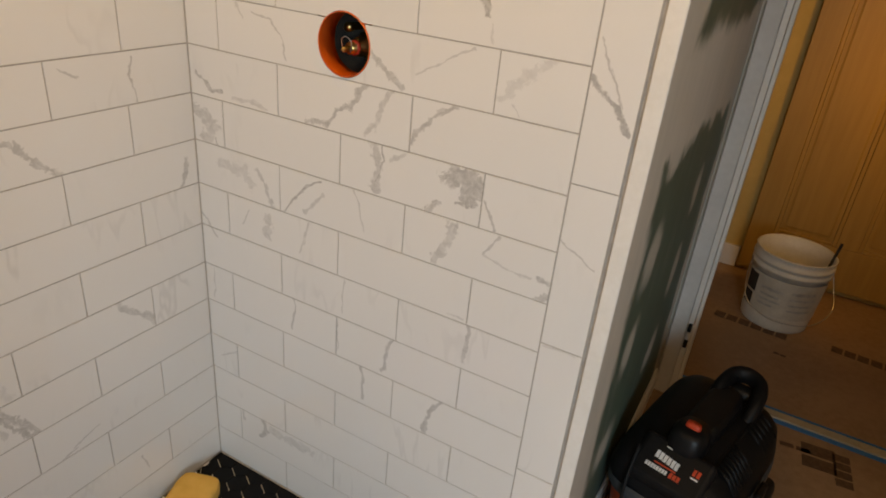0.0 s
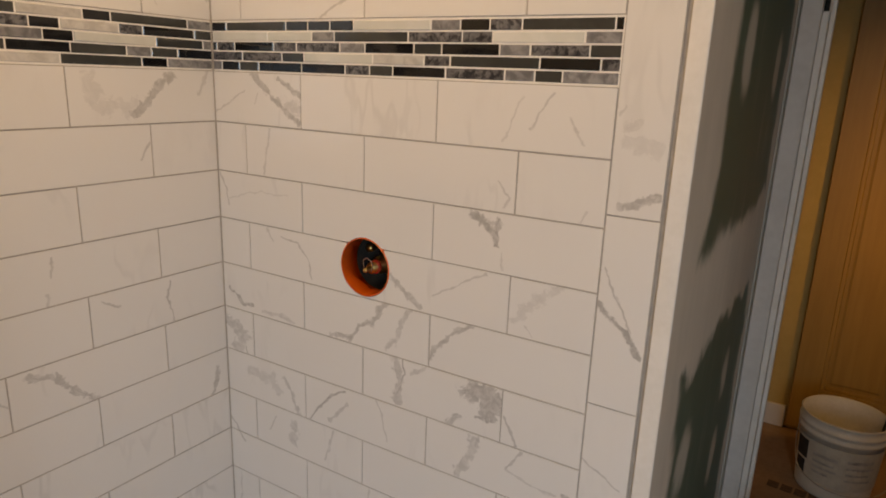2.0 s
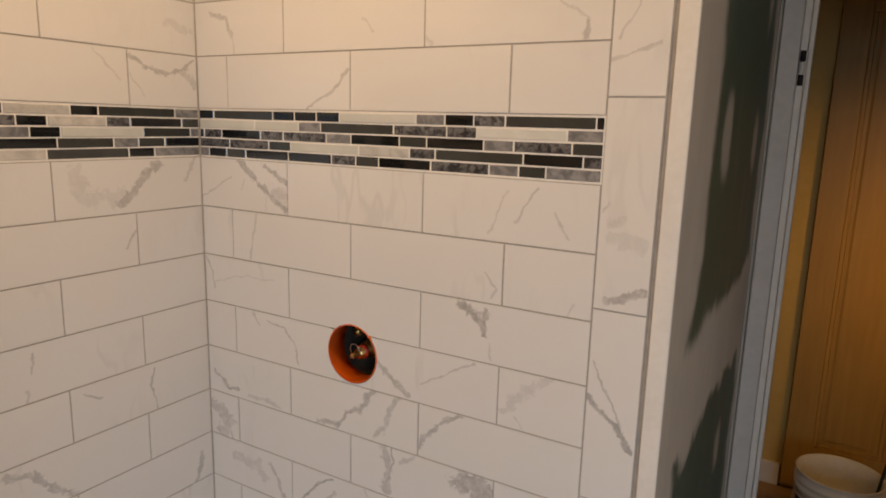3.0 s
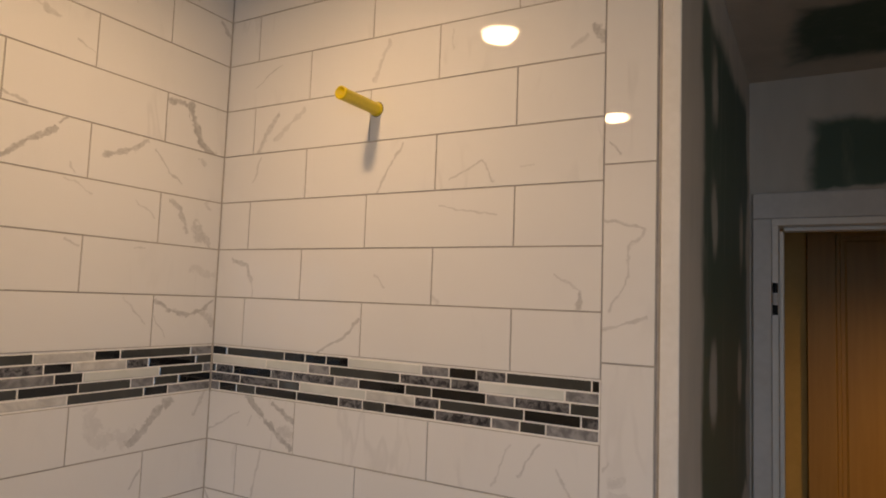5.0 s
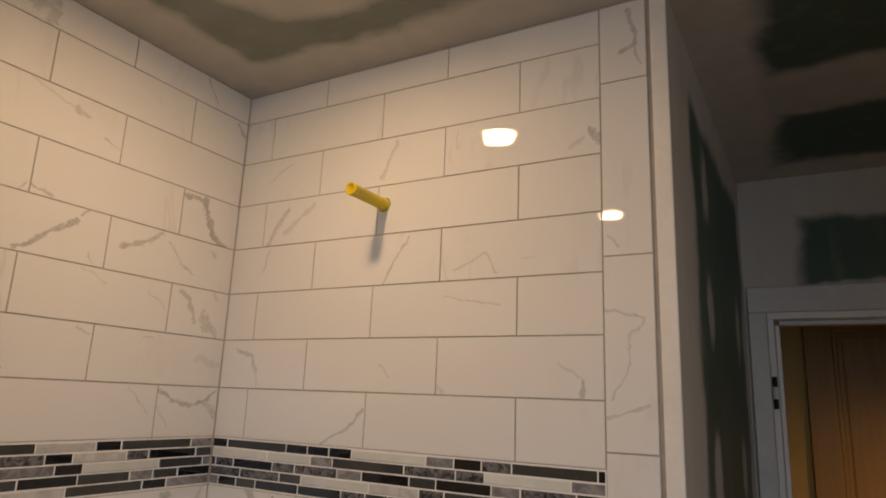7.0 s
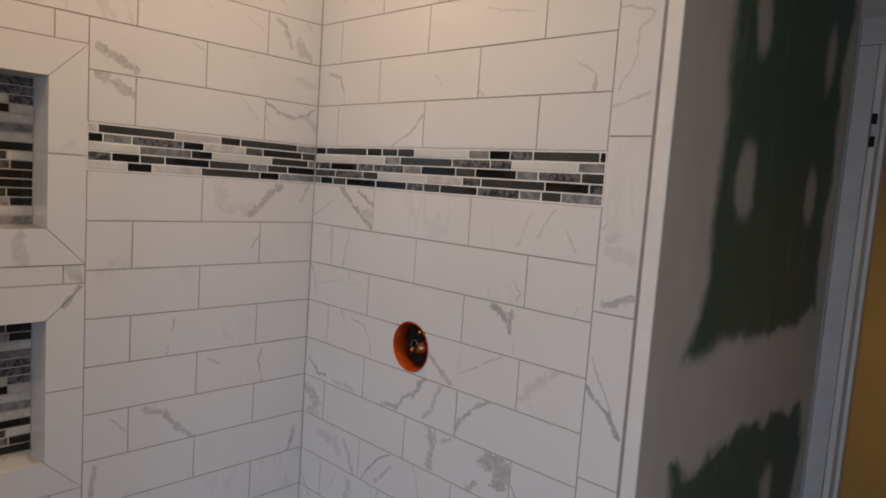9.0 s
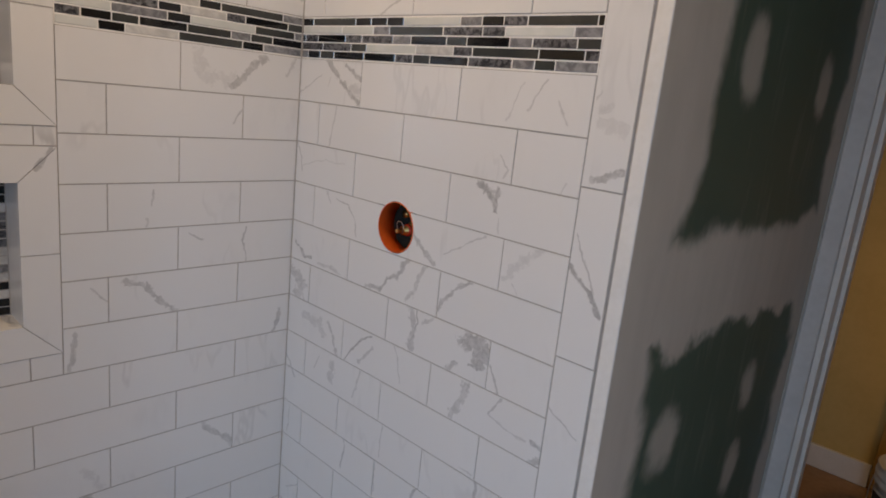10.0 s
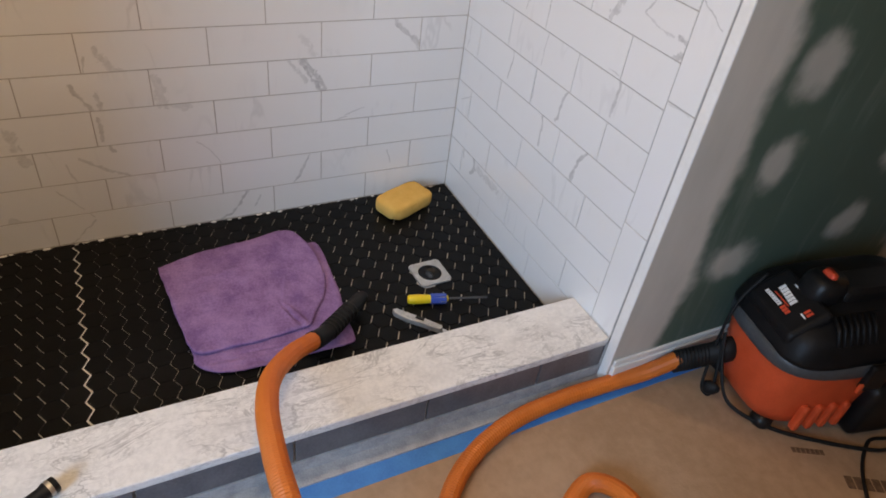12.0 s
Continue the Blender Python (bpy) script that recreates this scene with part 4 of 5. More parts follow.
def utility_knife():
    d = tagged(empty("utility_knife", (0.566, -0.440, PAN + 0.001), 43), "grey metal utility knife on black tiles", "knife")
    out = [(0.0, 0.004), (0.010, -0.006), (0.050, -0.012), (0.095, -0.009), (0.145, -0.008), (0.150, 0.0), (0.146, 0.010), (0.095, 0.011), (0.045, 0.010), (0.010, 0.013)]
    part("body", prism(out, 0.016, 0.003), DULL_STEEL, d)
    part("slider", boxes((0.070, 0.095, -0.002, 0.007, 0.0165, 0.021), bevel=0.0015), BLACK_PL, d)
    part("screw", lathe([(0.0045, 0.0162), (0.004, 0.0175), (0, 0.018)], 12), STEEL, d, at=pose(0.048, -0.001, 0))
    for k in range(6):
        part("ridge", boxes((0.102 + 0.006 * k, 0.105 + 0.006 * k, -0.006, 0.008, 0.0162, 0.0178), bevel=0.0006), DULL_STEEL, d)
    part("blade", boxes((0.1502, 0.163, -0.004, 0.006, 0.007, 0.0078)), STEEL, d)
    return d


utility_knife()


def sponge():
    bm = bmesh.new()
    nu, nv = 40, 12
    rings = []
    for j in range(nv + 1):
        t = -math.pi / 2 + math.pi * j / nv
        z = 0.0275 * math.copysign(abs(math.sin(t)) ** 0.45, math.sin(t))
        k = abs(math.cos(t)) ** 0.35 if j not in (0, nv) else 0.0
        row = []
        for i in range(nu):
            a = 2 * math.pi * i / nu
            c, s = math.cos(a), math.sin(a)
            x = 0.097 * math.copysign(abs(c) ** 0.5, c) * k
            y = 0.062 * math.copysign(abs(s) ** 0.5, s) * k * (1 - 0.10 * math.cos(math.pi * x / 0.19))
            n = 0.003 * noise.noise(Vector((x * 40, y * 40, z * 40)))
            row.append(bm.verts.new((x + n, y + n, z + 0.6 * n)))
        rings.append(row)
    for a, b in zip(rings, rings[1:]):
        for i in range(nu):
            bm.faces.new((a[i], a[(i + 1) % nu], b[(i + 1) % nu], b[i]))
    bmesh.ops.remove_doubles(bm, verts=bm.verts, dist=1e-5)
    ob = part("sponge", bm, SPONGE_M, smooth=True, at=pose(0.098, -0.205, PAN + 0.0285, 0, 0, 112))
    return tagged(ob, "thick rounded yellow grouting sponge on black tiles", "sponge")


sponge()


def cloth_layer(outline, z0, thick, seed, wave, creases):
    """A soft slab over a rounded outline; creases are (x0, y0, x1, y1, depth, width)."""
    bm = bmesh.new()
    mid = Vector((sum(p[0] for p in outline) / len(outline), sum(p[1] for p in outline) / len(outline), 0))
    edge = spline([(*p, 0) for p in list(outline) + [outline[0]]], 12)[:-1]
    count = 60

    def height(p):
        h = wave * noise.noise(Vector((p.x * 6 + seed, p.y * 6, 0.3))) + 0.45 * wave * noise.noise(Vector((p.x * 17, p.y * 17 + seed, 1.7))) + 0.0012 * noise.noise(Vector((p.x * 70, p.y * 70, seed)))
        for x0, y0, x1, y1, depth, width in creases:
            a, b = Vector((x0, y0, 0)), Vector((x1, y1, 0))
            u = min(1, max(0, (p - a).dot(b - a) / (b - a).length_squared))
            d = (p - a - (b - a) * u).length
            h += depth * (math.exp(-(d / width) ** 2) - 0.45 * math.exp(-(d / (3 * width)) ** 2))
        return h

    rows, lows = [], []
    for k in range(1, count + 1):
        top, low = [], []
        for i, q in enumerate(edge):
            s = k / count
            s = 1 - (1 - s) ** 1.25
            r = (q - mid).length
            p = mid + (q - mid) * s
            p += (q - mid).normalized() * 0.003 * noise.noise(Vector((q.x * 45, q.y * 45, seed))) * s
            rim = min(1.0, (1 - s) * r / 0.008)
            side = math.sqrt(max(0.0, 1 - (1 - rim) ** 2))
            top.append(bm.verts.new((p.x, p.y, z0 + thick * (0.5 + 0.5 * side) + height(p) * (0.25 + 0.75 * rim))))
            if k % 6 == 0:
                low.append(bm.verts.new((p.x, p.y, z0 + thick * (0.5 - 0.5 * side))) if k < count else top[-1])
        rows.append(top)
        if low:
            lows.append(low)
    n = len(edge)
    for ring, flip in ((rows, False), (lows, True)):
        for a, b in zip(ring, ring[1:]):
            for i in range(n):
                f = (a[i], b[i], b[(i + 1) % n], a[(i + 1) % n])
                bm.faces.new(f[::-1] if flip else f)
        bm.faces.new(ring[0])
    bmesh.ops.recalc_face_normals(bm, faces=bm.faces)
    return bm


towel = tagged(empty("towel", (0, 0, PAN)), "folded purple microfibre towel lying on black tiles", "towel")
part("under_layer", cloth_layer(((0.240, -0.965), (0.400, -0.965), (0.525, -0.962), (0.589, -0.957), (0.630, -0.900), (0.639, -0.804), (0.640, -0.665), (0.640, -0.607), (0.630, -0.569), (0.560, -0.563), (0.534, -0.566), (0.460, -0.550), (0.363, -0.544), (0.225, -0.541), (0.200, -0.580), (0.205, -0.780)), 0.001, 0.010, 3.1, 0.003,
     ((0.60, -0.95, 0.62, -0.74, 0.004, 0.006), (0.585, -0.86, 0.60, -0.62, -0.003, 0.004))), TOWEL_M, towel, smooth=True)
part("upper_layer", cloth_layer(((0.203, -0.997), (0.167, -0.866), (0.156, -0.755), (0.137, -0.650), (0.155, -0.597), (0.238, -0.571), (0.327, -0.566), (0.395, -0.574), (0.454, -0.598), (0.514, -0.640), (0.548, -0.662), (0.556, -0.700), (0.562, -0.766), (0.566, -0.810), (0.562, -0.871), (0.553, -0.955), (0.427, -0.977), (0.302, -0.988)), 0.0115, 0.012, 8.4, 0.008,
     ((0.345, -0.678, 0.46, -0.714, 0.003, 0.006), (0.46, -0.714, 0.488, -0.706, -0.007, 0.005), (0.488, -0.708, 0.55, -0.690, -0.006, 0.004), (0.472, -0.70, 0.54, -0.676, 0.004, 0.007), (0.300, -0.945, 0.27, -0.76, 0.003, 0.010), (0.345, -0.95, 0.325, -0.80, -0.002, 0.007), (0.345, -0.63, 0.40, -0.60, 0.002, 0.008))), TOWEL_M, towel, smooth=True)


# ---- vacuum with its hose ----
def loft(rings, n=48):
    """Superellipse rings (z, cx, cy, hx, hy, power) joined to a closed body."""
    bm = bmesh.new()
    rows = []
    for z, cx, cy, hx, hy, e in rings:
        row = []
        for i in range(n):
            a = 2 * math.pi * i / n
            c, s = math.cos(a), math.sin(a)
            row.append(bm.verts.new((cx + hx * math.copysign(abs(c) ** e, c), cy + hy * math.copysign(abs(s) ** e, s), z)))
        rows.append(row)
    for a, b in zip(rows, rows[1:]):
        for i in range(n):
            bm.faces.new((a[i], a[(i + 1) % n], b[(i + 1) % n], b[i]))
    bm.faces.new(rows[0][::-1])
    bm.faces.new(rows[-1])
    return bm


def tilted(bm, pivot_y, slope):
    """Shears a body so that it drops towards its front."""
    for v in bm.verts:
        v.co.z += (v.co.y - pivot_y) * slope
    return bm


def vacuum():
    d = tagged(empty("shop_vacuum", (1.165, 0.495, FLOOR), -13), "portable wet and dry vacuum with an orange tub and black lid", "vacuum")
    tub = part("tub", loft([(0.016, 0, 0, 0.125, 0.205, 0.55), (0.022, 0, 0, 0.135, 0.215, 0.55), (0.05, 0, 0, 0.142, 0.228, 0.55), (0.165, 0, 0, 0.160, 0.250, 0.58), (0.185, 0, 0, 0.160, 0.250, 0.58)]), ORANGE_PL, d, "orange plastic tub", smooth=True)
    for k in range(5):
        part("rib", boxes((0.136, 0.160, -0.130 + 0.046 * k, -0.108 + 0.046 * k, 0.018, 0.085), bevel=0.007), ORANGE_PL, tub)
    for x, y in ((-0.10, -0.18), (0.10, -0.18), (-0.10, 0.18), (0.10, 0.18)):
        part("foot", lathe([(0, 0.0), (0.026, 0.0), (0.030, 0.006), (0.028, 0.022), (0, 0.022)], 20), BLACK_PL, d, smooth=True, at=pose(x, y, 0))
    band = part("rim_band", tilted(loft([(0.176, 0, 0, 0.165, 0.256, 0.58), (0.181, 0, 0, 0.172, 0.262, 0.58), (0.200, 0, 0, 0.172, 0.262, 0.58), (0.206, 0, 0, 0.164, 0.254, 0.58)]), 0.0, 0.04), DARK_PL, d, "dark grey rim band", smooth=True)
    part("latch", boxes((0.168, 0.186, -0.035, 0.035, 0.150, 0.212), bevel=0.006), BLACK_PL, band)
    part("latch_button", boxes((0.180, 0.190, -0.05, -0.036, 0.150, 0.172), bevel=0.004), ORANGE_PL, band)
    lid = part("lid", tilted(loft([(0.206, 0, 0, 0.164, 0.252, 0.42), (0.214, 0, 0, 0.160, 0.250, 0.40), (0.246, 0, 0.002, 0.151, 0.240, 0.40), (0.262, -0.004, 0.010, 0.138, 0.222, 0.42), (0.274, -0.010, 0.024, 0.118, 0.196, 0.45), (0.281, -0.012, 0.034, 0.098, 0.168, 0.5), (0.284, -0.012, 0.04, 0.07, 0.13, 0.55)]), 0.0, 0.05), LID_PL, d, "black plastic motor lid", smooth=True)
    part("shoulder_ridge", tube(spline([(0.02, -0.238, 0.222), (0.060, -0.190, 0.252), (0.076, -0.12, 0.268), (0.084, 0.0, 0.276), (0.086, 0.12, 0.280), (0.078, 0.20, 0.276)], 6), 0.007, 10), LID_PL, lid, smooth=True)
    part("spine", tilted(loft([(0.260, 0.005, 0.03, 0.052, 0.130, 0.45), (0.300, 0.005, 0.04, 0.044, 0.118, 0.45), (0.308, 0.005, 0.045, 0.034, 0.102, 0.45)], 32), 0.0, 0.05), BLACK_PL, lid)
    part("switch_boss", loft([(0.250, 0, -0.115, 0.052, 0.060, 0.7), (0.308, 0, -0.110, 0.043, 0.050, 0.7), (0.318, 0, -0.106, 0.034, 0.040, 0.7)], 28), BLACK_PL, lid, smooth=True)
    part("switch", loft([(0.316, 0, -0.112, 0.020, 0.013, 0.6), (0.326, 0, -0.110, 0.017, 0.010, 0.6)], 20), RED_INK, lid, "orange-red rocker switch", smooth=True)
    part("carry_handle", tube(spline([(-0.020, 0.085, 0.265), (-0.024, 0.140, 0.305), (-0.012, 0.205, 0.322), (0.026, 0.226, 0.326), (0.064, 0.205, 0.320), (0.077, 0.140, 0.302), (0.072, 0.085, 0.258)], 6), 0.019, 12), LID_PL, lid, smooth=True)
    part("handle_bridge", boxes((-0.008, 0.062, 0.165, 0.222, 0.255, 0.312), bevel=0.016), BLACK_PL, lid, smooth=True)
    for k in range(7):
        part("vent_slot", tube([Vector((0.086, -0.135 + 0.019 * k, 0.276 + 0.0006 * k)), Vector((0.118, -0.140 + 0.019 * k, 0.265 + 0.0006 * k)), Vector((0.144, -0.146 + 0.019 * k, 0.243 + 0.0006 * k))], 0.0055, 8), LID_PL, lid, smooth=True)
    for k in range(5):
        part("vent_slot", tube([Vector((0.086, 0.07 + 0.024 * k, 0.284 + 0.0006 * k)), Vector((0.118, 0.065 + 0.024 * k, 0.272 + 0.0006 * k)), Vector((0.144, 0.059 + 0.024 * k, 0.250 + 0.0006 * k))], 0.0055, 8), LID_PL, lid, smooth=True)
    # the sloping front plate with its print, as plain bars
    tilt = pose(0.002, -0.196, 0.2560, 27, 0, 0)
    plate = part("name_plate", boxes((-0.096, 0.092, -0.060, 0.062, -0.050, 0.006), bevel=0.016, segments=4), LID_PL, lid, at=tilt)
    prints = [(-0.048 + 0.0105 * k, -0.0395 + 0.0105 * k, 0.002 - 0.0012 * k, 0.020 - 0.0012 * k, WHITE_INK) for k in range(6)] + [(-0.060 + 0.0072 * k, -0.0545 + 0.0072 * k, -0.026, -0.016, WHITE_INK) for k in range(8)]
    prints += [(0.002 + 0.0095 * k, 0.0095 + 0.0095 * k, -0.027, -0.014, RED_INK) for k in range(3)]
    prints += [(-0.044, 0.012, -0.0105, -0.0075, RED_INK), (0.046, 0.053, 0.006, 0.022, RED_INK), (0.056, 0.064, 0.006, 0.022, RED_INK), (0.046, 0.064, -0.002, 0.002, WHITE_INK), (-0.030, -0.020, 0.042, 0.054, RED_INK), (-0.034, -0.018, 0.036, 0.0385, WHITE_INK)]
    for x0, x1, y0, y1, ink in prints:
        part("print_bar", boxes((x0, x1, y0, y1, 0.0062, 0.0070)), ink, plate, at=Matrix.Identity(4))
    port = [Vector(p) for p in ((-0.052, -0.215, 0.100), (-0.058, -0.250, 0.088), (-0.062, -0.268, 0.081), (-0.063, -0.272, 0.079), (-0.076, -0.345, 0.056), (-0.082, -0.384, 0.046))]
    cuff = part("hose_port", tube(port, lambda i: (0.031, 0.0295, 0.029, 0.0270, 0.0262, 0.0260)[i], 24), RUBBER, d, "black hose cuff", smooth=True)
    for k in range(9):
        q = port[3] + (port[5] - port[3]) * (0.22 + 0.085 * k)
        part("cuff_ring", tube([q, q + (port[5] - port[3]) * 0.04], 0.0276 - 0.0001 * k, 20), RUBBER, cuff, smooth=True)
    part("power_cord", tube(spline([(-0.085, -0.210, 0.275), (-0.076, -0.272, 0.20), (-0.060, -0.284, 0.09), (-0.028, -0.298, 0.012), (0.000, -0.286, 0.010), (-0.030, -0.280, 0.08), (-0.060, -0.276, 0.14), (-0.012, -0.276, 0.07), (0.050, -0.262, 0.02), (0.13, -0.17, 0.008), (0.19, -0.04, 0.007), (0.235, 0.10, 0.007), (0.25, 0.16, 0.02)], 7), 0.0046, 8), RUBBER, d, "black power cord", smooth=True)
    part("plug", lathe([(0, 0), (0.014, 0.002), (0.017, 0.015), (0.014, 0.034), (0.006, 0.045), (0, 0.045)], 14), RUBBER, d, smooth=True, at=pose(-0.022, -0.300, 0.016, 0, 70, 30))
    part("side_pocket", boxes((0.120, 0.190, 0.045, 0.215, 0.004, 0.140), bevel=0.022, segments=3), BLACK_PL, d, "black accessory pocket", smooth=True)
    d.scale = (0.95, 0.88, 1.30)
    return d


vacuum()


def hose():
    d = tagged(empty("vacuum_hose", (0, 0, 0)), "ribbed orange vacuum hose with a black nozzle, looped over the curb", "hose")
    R = 0.0215
    z = FLOOR + R + 0.002
    way = spline([(1.018, 0.195, 0.066), (1.002, 0.115, z + 0.014), (0.990, 0.0, z), (0.988, -0.16, z), (1.006, -0.32, z), (1.060, -0.455, z), (1.150, -0.555, z), (1.29, -0.61, z), (1.44, -0.56, z), (1.53, -0.42, z), (1.49, -0.26, z), (1.37, -0.175, z), (1.265, -0.170, z), (1.212, -0.222, z), (1.238, -0.295, z), (1.315, -0.40, z + 0.01),
                  (1.36, -0.53, z + 0.045), (1.37, -0.66, z + 0.06), (1.36, -0.79, 0.13), (1.29, -0.875, 0.22), (1.17, -0.888, 0.285), (1.07, -0.886, 0.290), (0.965, -0.872, 0.275), (0.86, -0.838, 0.230), (0.755, -0.770, 0.165), (0.670, -0.690, 0.100)], 40)
    part("ribbed_tube", tube(way, lambda i: R + (0.0005 if i % 2 else -0.0005), 14), HOSE_M, d, smooth=False)
    tip = spline([(0.680, -0.700, 0.107), (0.640, -0.655, 0.078), (0.590, -0.595, 0.068), (0.535, -0.530, 0.060), (0.518, -0.510, 0.054)], 5)
    nozzle = part("nozzle", tube(tip, lambda i: 0.0245 - 0.0003 * i, 16), RUBBER, d, "black rubber nozzle", smooth=True)
    for k in range(7):
        q = tip[6 + k]
        part("nozzle_ring", tube([q, q + (tip[7 + k] - q) * 0.4], 0.0258 - 0.0003 * k, 16), RUBBER, nozzle, smooth=True)
    return d


hose()
cable = tagged(empty("extension_cord", (0, 0, 0)), "black power cable lying on the paper floor", "cable")
part("cord", tube(spline([(1.70, 0.86, FLOOR + 0.005), (1.46, 0.70, FLOOR + 0.005), (1.385, 0.59, FLOOR + 0.005), (1.39, 0.52, FLOOR + 0.005), (1.47, 0.41, FLOOR + 0.005), (1.66, 0.26, FLOOR + 0.005)], 8), 0.0046, 8), RUBBER, cable, smooth=True)
light = tagged(empty("hand_torch", (0.925, -1.283, 0.1475), 120), "small black torch lying on the curb top", "torch")
part("barrel", lathe([(0, -0.09), (0.013, -0.088), (0.013, 0.02), (0.016, 0.03), (0.016, 0.048), (0.013, 0.05), (0, 0.05)], 18), BLACK_PL, light, smooth=True, at=pose(0, 0, 0, 0, 90, 0))
part("ring", lathe([(0.0162, 0.032), (0.0168, 0.036), (0.0162, 0.040)], 18), STEEL, light, smooth=True, at=pose(0, 0, 0, 0, 90, 0))

# print on the floor paper, as plain bars
paper_print = tagged(empty("paper_print", (0, 0, FLOOR)), "faded dark printed marks on the brown paper", "print", kind="structure")
for cx, cy, w, h, n, turn in ((1.337, 0.369, 0.085, 0.016, 7, 62), (1.475, 0.455, 0.16, 0.035, 7, 60), (1.59, 1.03, 0.16, 0.05, 4, 95), (1.52, 1.05, 0.13, 0.10, 2, 95), (1.45, 1.06, 0.10, 0.02, 2, 5), (1.23, 1.79, 0.30, 0.05, 6, -5), (1.66, 1.80, 0.24, 0.05, 5, -5), (1.36, 1.62, 0.05, 0.016, 2, -8)):
    for k in range(n):
        part("print_bar", boxes((-0.42 * w / n, 0.42 * w / n, -h / 2, h / 2, 0.0003, 0.0008)), BROWN_INK, paper_print,
             at=pose(cx, cy, 0, 0, 0, turn) @ pose((k - (n - 1) / 2) * w / n, 0, 0))


# ---- valve and shower pipe ----
valve = tagged(empty("shower_valve", (HOLE_X, 0, HOLE_Z)), "brass shower valve inside an orange plastic guard", "valve")
out = pose(0, 0, 0, 90, 0, 0)
part("guard", lathe([(0.0556, 0.0010), (0.0572, 0.0014), (0.0574, -0.046), (0.0556, -0.046), (0.0556, 0.0010)], 48), GUARD_PL, valve, "bright orange plastic mud guard", smooth=True, at=out)
part("cavity", lathe([(0.0555, -0.045), (0.058, -0.060), (0.058, -0.135), (0, -0.137)], 40), CHARCOAL, valve, "wall cavity with its shade painted near black", smooth=True, at=out)
body = part("body", lathe([(0, -0.132), (0.026, -0.130), (0.026, -0.092), (0.018, -0.088), (0.018, -0.062), (0.011, -0.060), (0.011, -0.034), (0, -0.034)], 24), BRASS, valve, smooth=True, at=out @ pose(-0.012, -0.012, 0))
part("stem", lathe([(0.0052, -0.034), (0.0052, -0.016), (0.0035, -0.014), (0, -0.014)], 14), BRASS, body, smooth=True, at=Matrix.Identity(4))
part("cartridge_ring", lathe([(0.0112, -0.054), (0.014, -0.052), (0.014, -0.046), (0.0112, -0.044)], 24), RED_INK, body, smooth=True, at=Matrix.Identity(4))
part("clip", tube(spline([(-0.013, 0.0, -0.030), (-0.012, 0.016, -0.026), (0.0, 0.022, -0.024), (0.010, 0.012, -0.026), (0.006, -0.006, -0.028)], 5), 0.0011, 6), STEEL, body, smooth=True, at=Matrix.Identity(4))
for x, y, r in ((0.028, 0.024, 0.009), (0.024, -0.034, 0.008), (-0.036, 0.020, 0.007)):
    part("pipe", lathe([(0, -0.130), (r, -0.130), (r, -0.072), (r * 1.25, -0.070), (r * 1.25, -0.058), (0, -0.056)], 16), COPPER if x > 0 else BRASS, valve, smooth=True, at=out @ pose(x, y, 0))

pipe = tagged(empty("shower_pipe", (0.412, 0, 2.122)), "yellow plastic pipe stub sticking out of the tiled wall", "pipe")
part("sleeve", lathe([(0.0118, -0.02), (0.0118, 0.104), (0.0124, 0.106), (0.0124, 0.112), (0.0098, 0.112), (0.0094, 0.05), (0, 0.05)], 24), YELLOW_PL, pipe, smooth=True, at=out)
part("collar", lathe([(0.0135, -0.002), (0.0142, 0.002), (0.0135, 0.006), (0.0118, 0.006)], 20), YELLOW_PL, pipe, smooth=True, at=out)
# flat ring painted dark for the shade in the gap round the pipe
part("dark_hole", lathe([(0.0150, 0.0003), (0.0119, 0.0006)], 24), CHARCOAL, pipe, at=out)


# ---- tiles, mosaic and hexagons ----
TILE_CACHE = {}


def block(w, h, mat, depth=0.0085, edge=0.0003):
    """A tile centred in x and z with its face at y = 0 and a bevelled edge; shared between alike tiles."""
    key = (round(w, 4), round(h, 4), mat.m.name, depth)
    if key not in TILE_CACHE:
        bm = bmesh.new()
        a, b, e = w / 2, h / 2, edge
        f = [bm.verts.new((x, 0, z)) for x, z in ((-a + e, -b + e), (a - e, -b + e), (a - e, b - e), (-a + e, b - e))]
        m = [bm.verts.new((x, e, z)) for x, z in ((-a, -b), (a, -b), (a, b), (-a, b))]
        k = [bm.verts.new((x, depth, z)) for x, z in ((-a, -b), (a, -b), (a, b), (-a, b))]
        bm.faces.new(f)
        for i in range(4):
            j = (i + 1) % 4
            bm.faces.new((f[i], m[i], m[j], f[j]))
            bm.faces.new((m[i], k[i], k[j], m[j]))
        TILE_CACHE[key] = mesh_from("tile", bm, mat)
        if depth > 0.008:
            TILE_CACHE[key].materials.append(GROUT_M.m)   # grout colour on the edges keeps lamp glints off the bevels
            for face in list(TILE_CACHE[key].polygons)[1::2]:
                face.material_index = 1
    return TILE_CACHE[key]


def outline_tile(points, mat, depth=0.0085):
    """A tile of any outline in x, z with its face at y = 0."""
    bm = bmesh.new()
    f = [bm.verts.new((x, 0, z)) for x, z in points]
    k = [bm.verts.new((x, depth, z)) for x, z in points]
    bm.faces.new(f)
    for i in range(len(points)):
        j = (i + 1) % len(points)
        bm.faces.new((f[i], k[i], k[j], f[j]))
    return mesh_from("tile", bm, mat)


rng = random.Random(11)


def lay(name, mesh, parent, base, u, z, tilt=0.12, proud=0.0):
    ob = new(name, mesh)
    ob.parent = parent
    ob.matrix_basis = base @ pose(u, -proud + rng.uniform(-0.0003, 0.0003), z, rng.uniform(-tilt, tilt), 0, rng.uniform(-tilt, tilt))
    return ob


RIGHT = Matrix.Identity(4)
LEFT = pose(0, 0, 0, 0, 0, 90)     # u runs along world y, depth into the wall


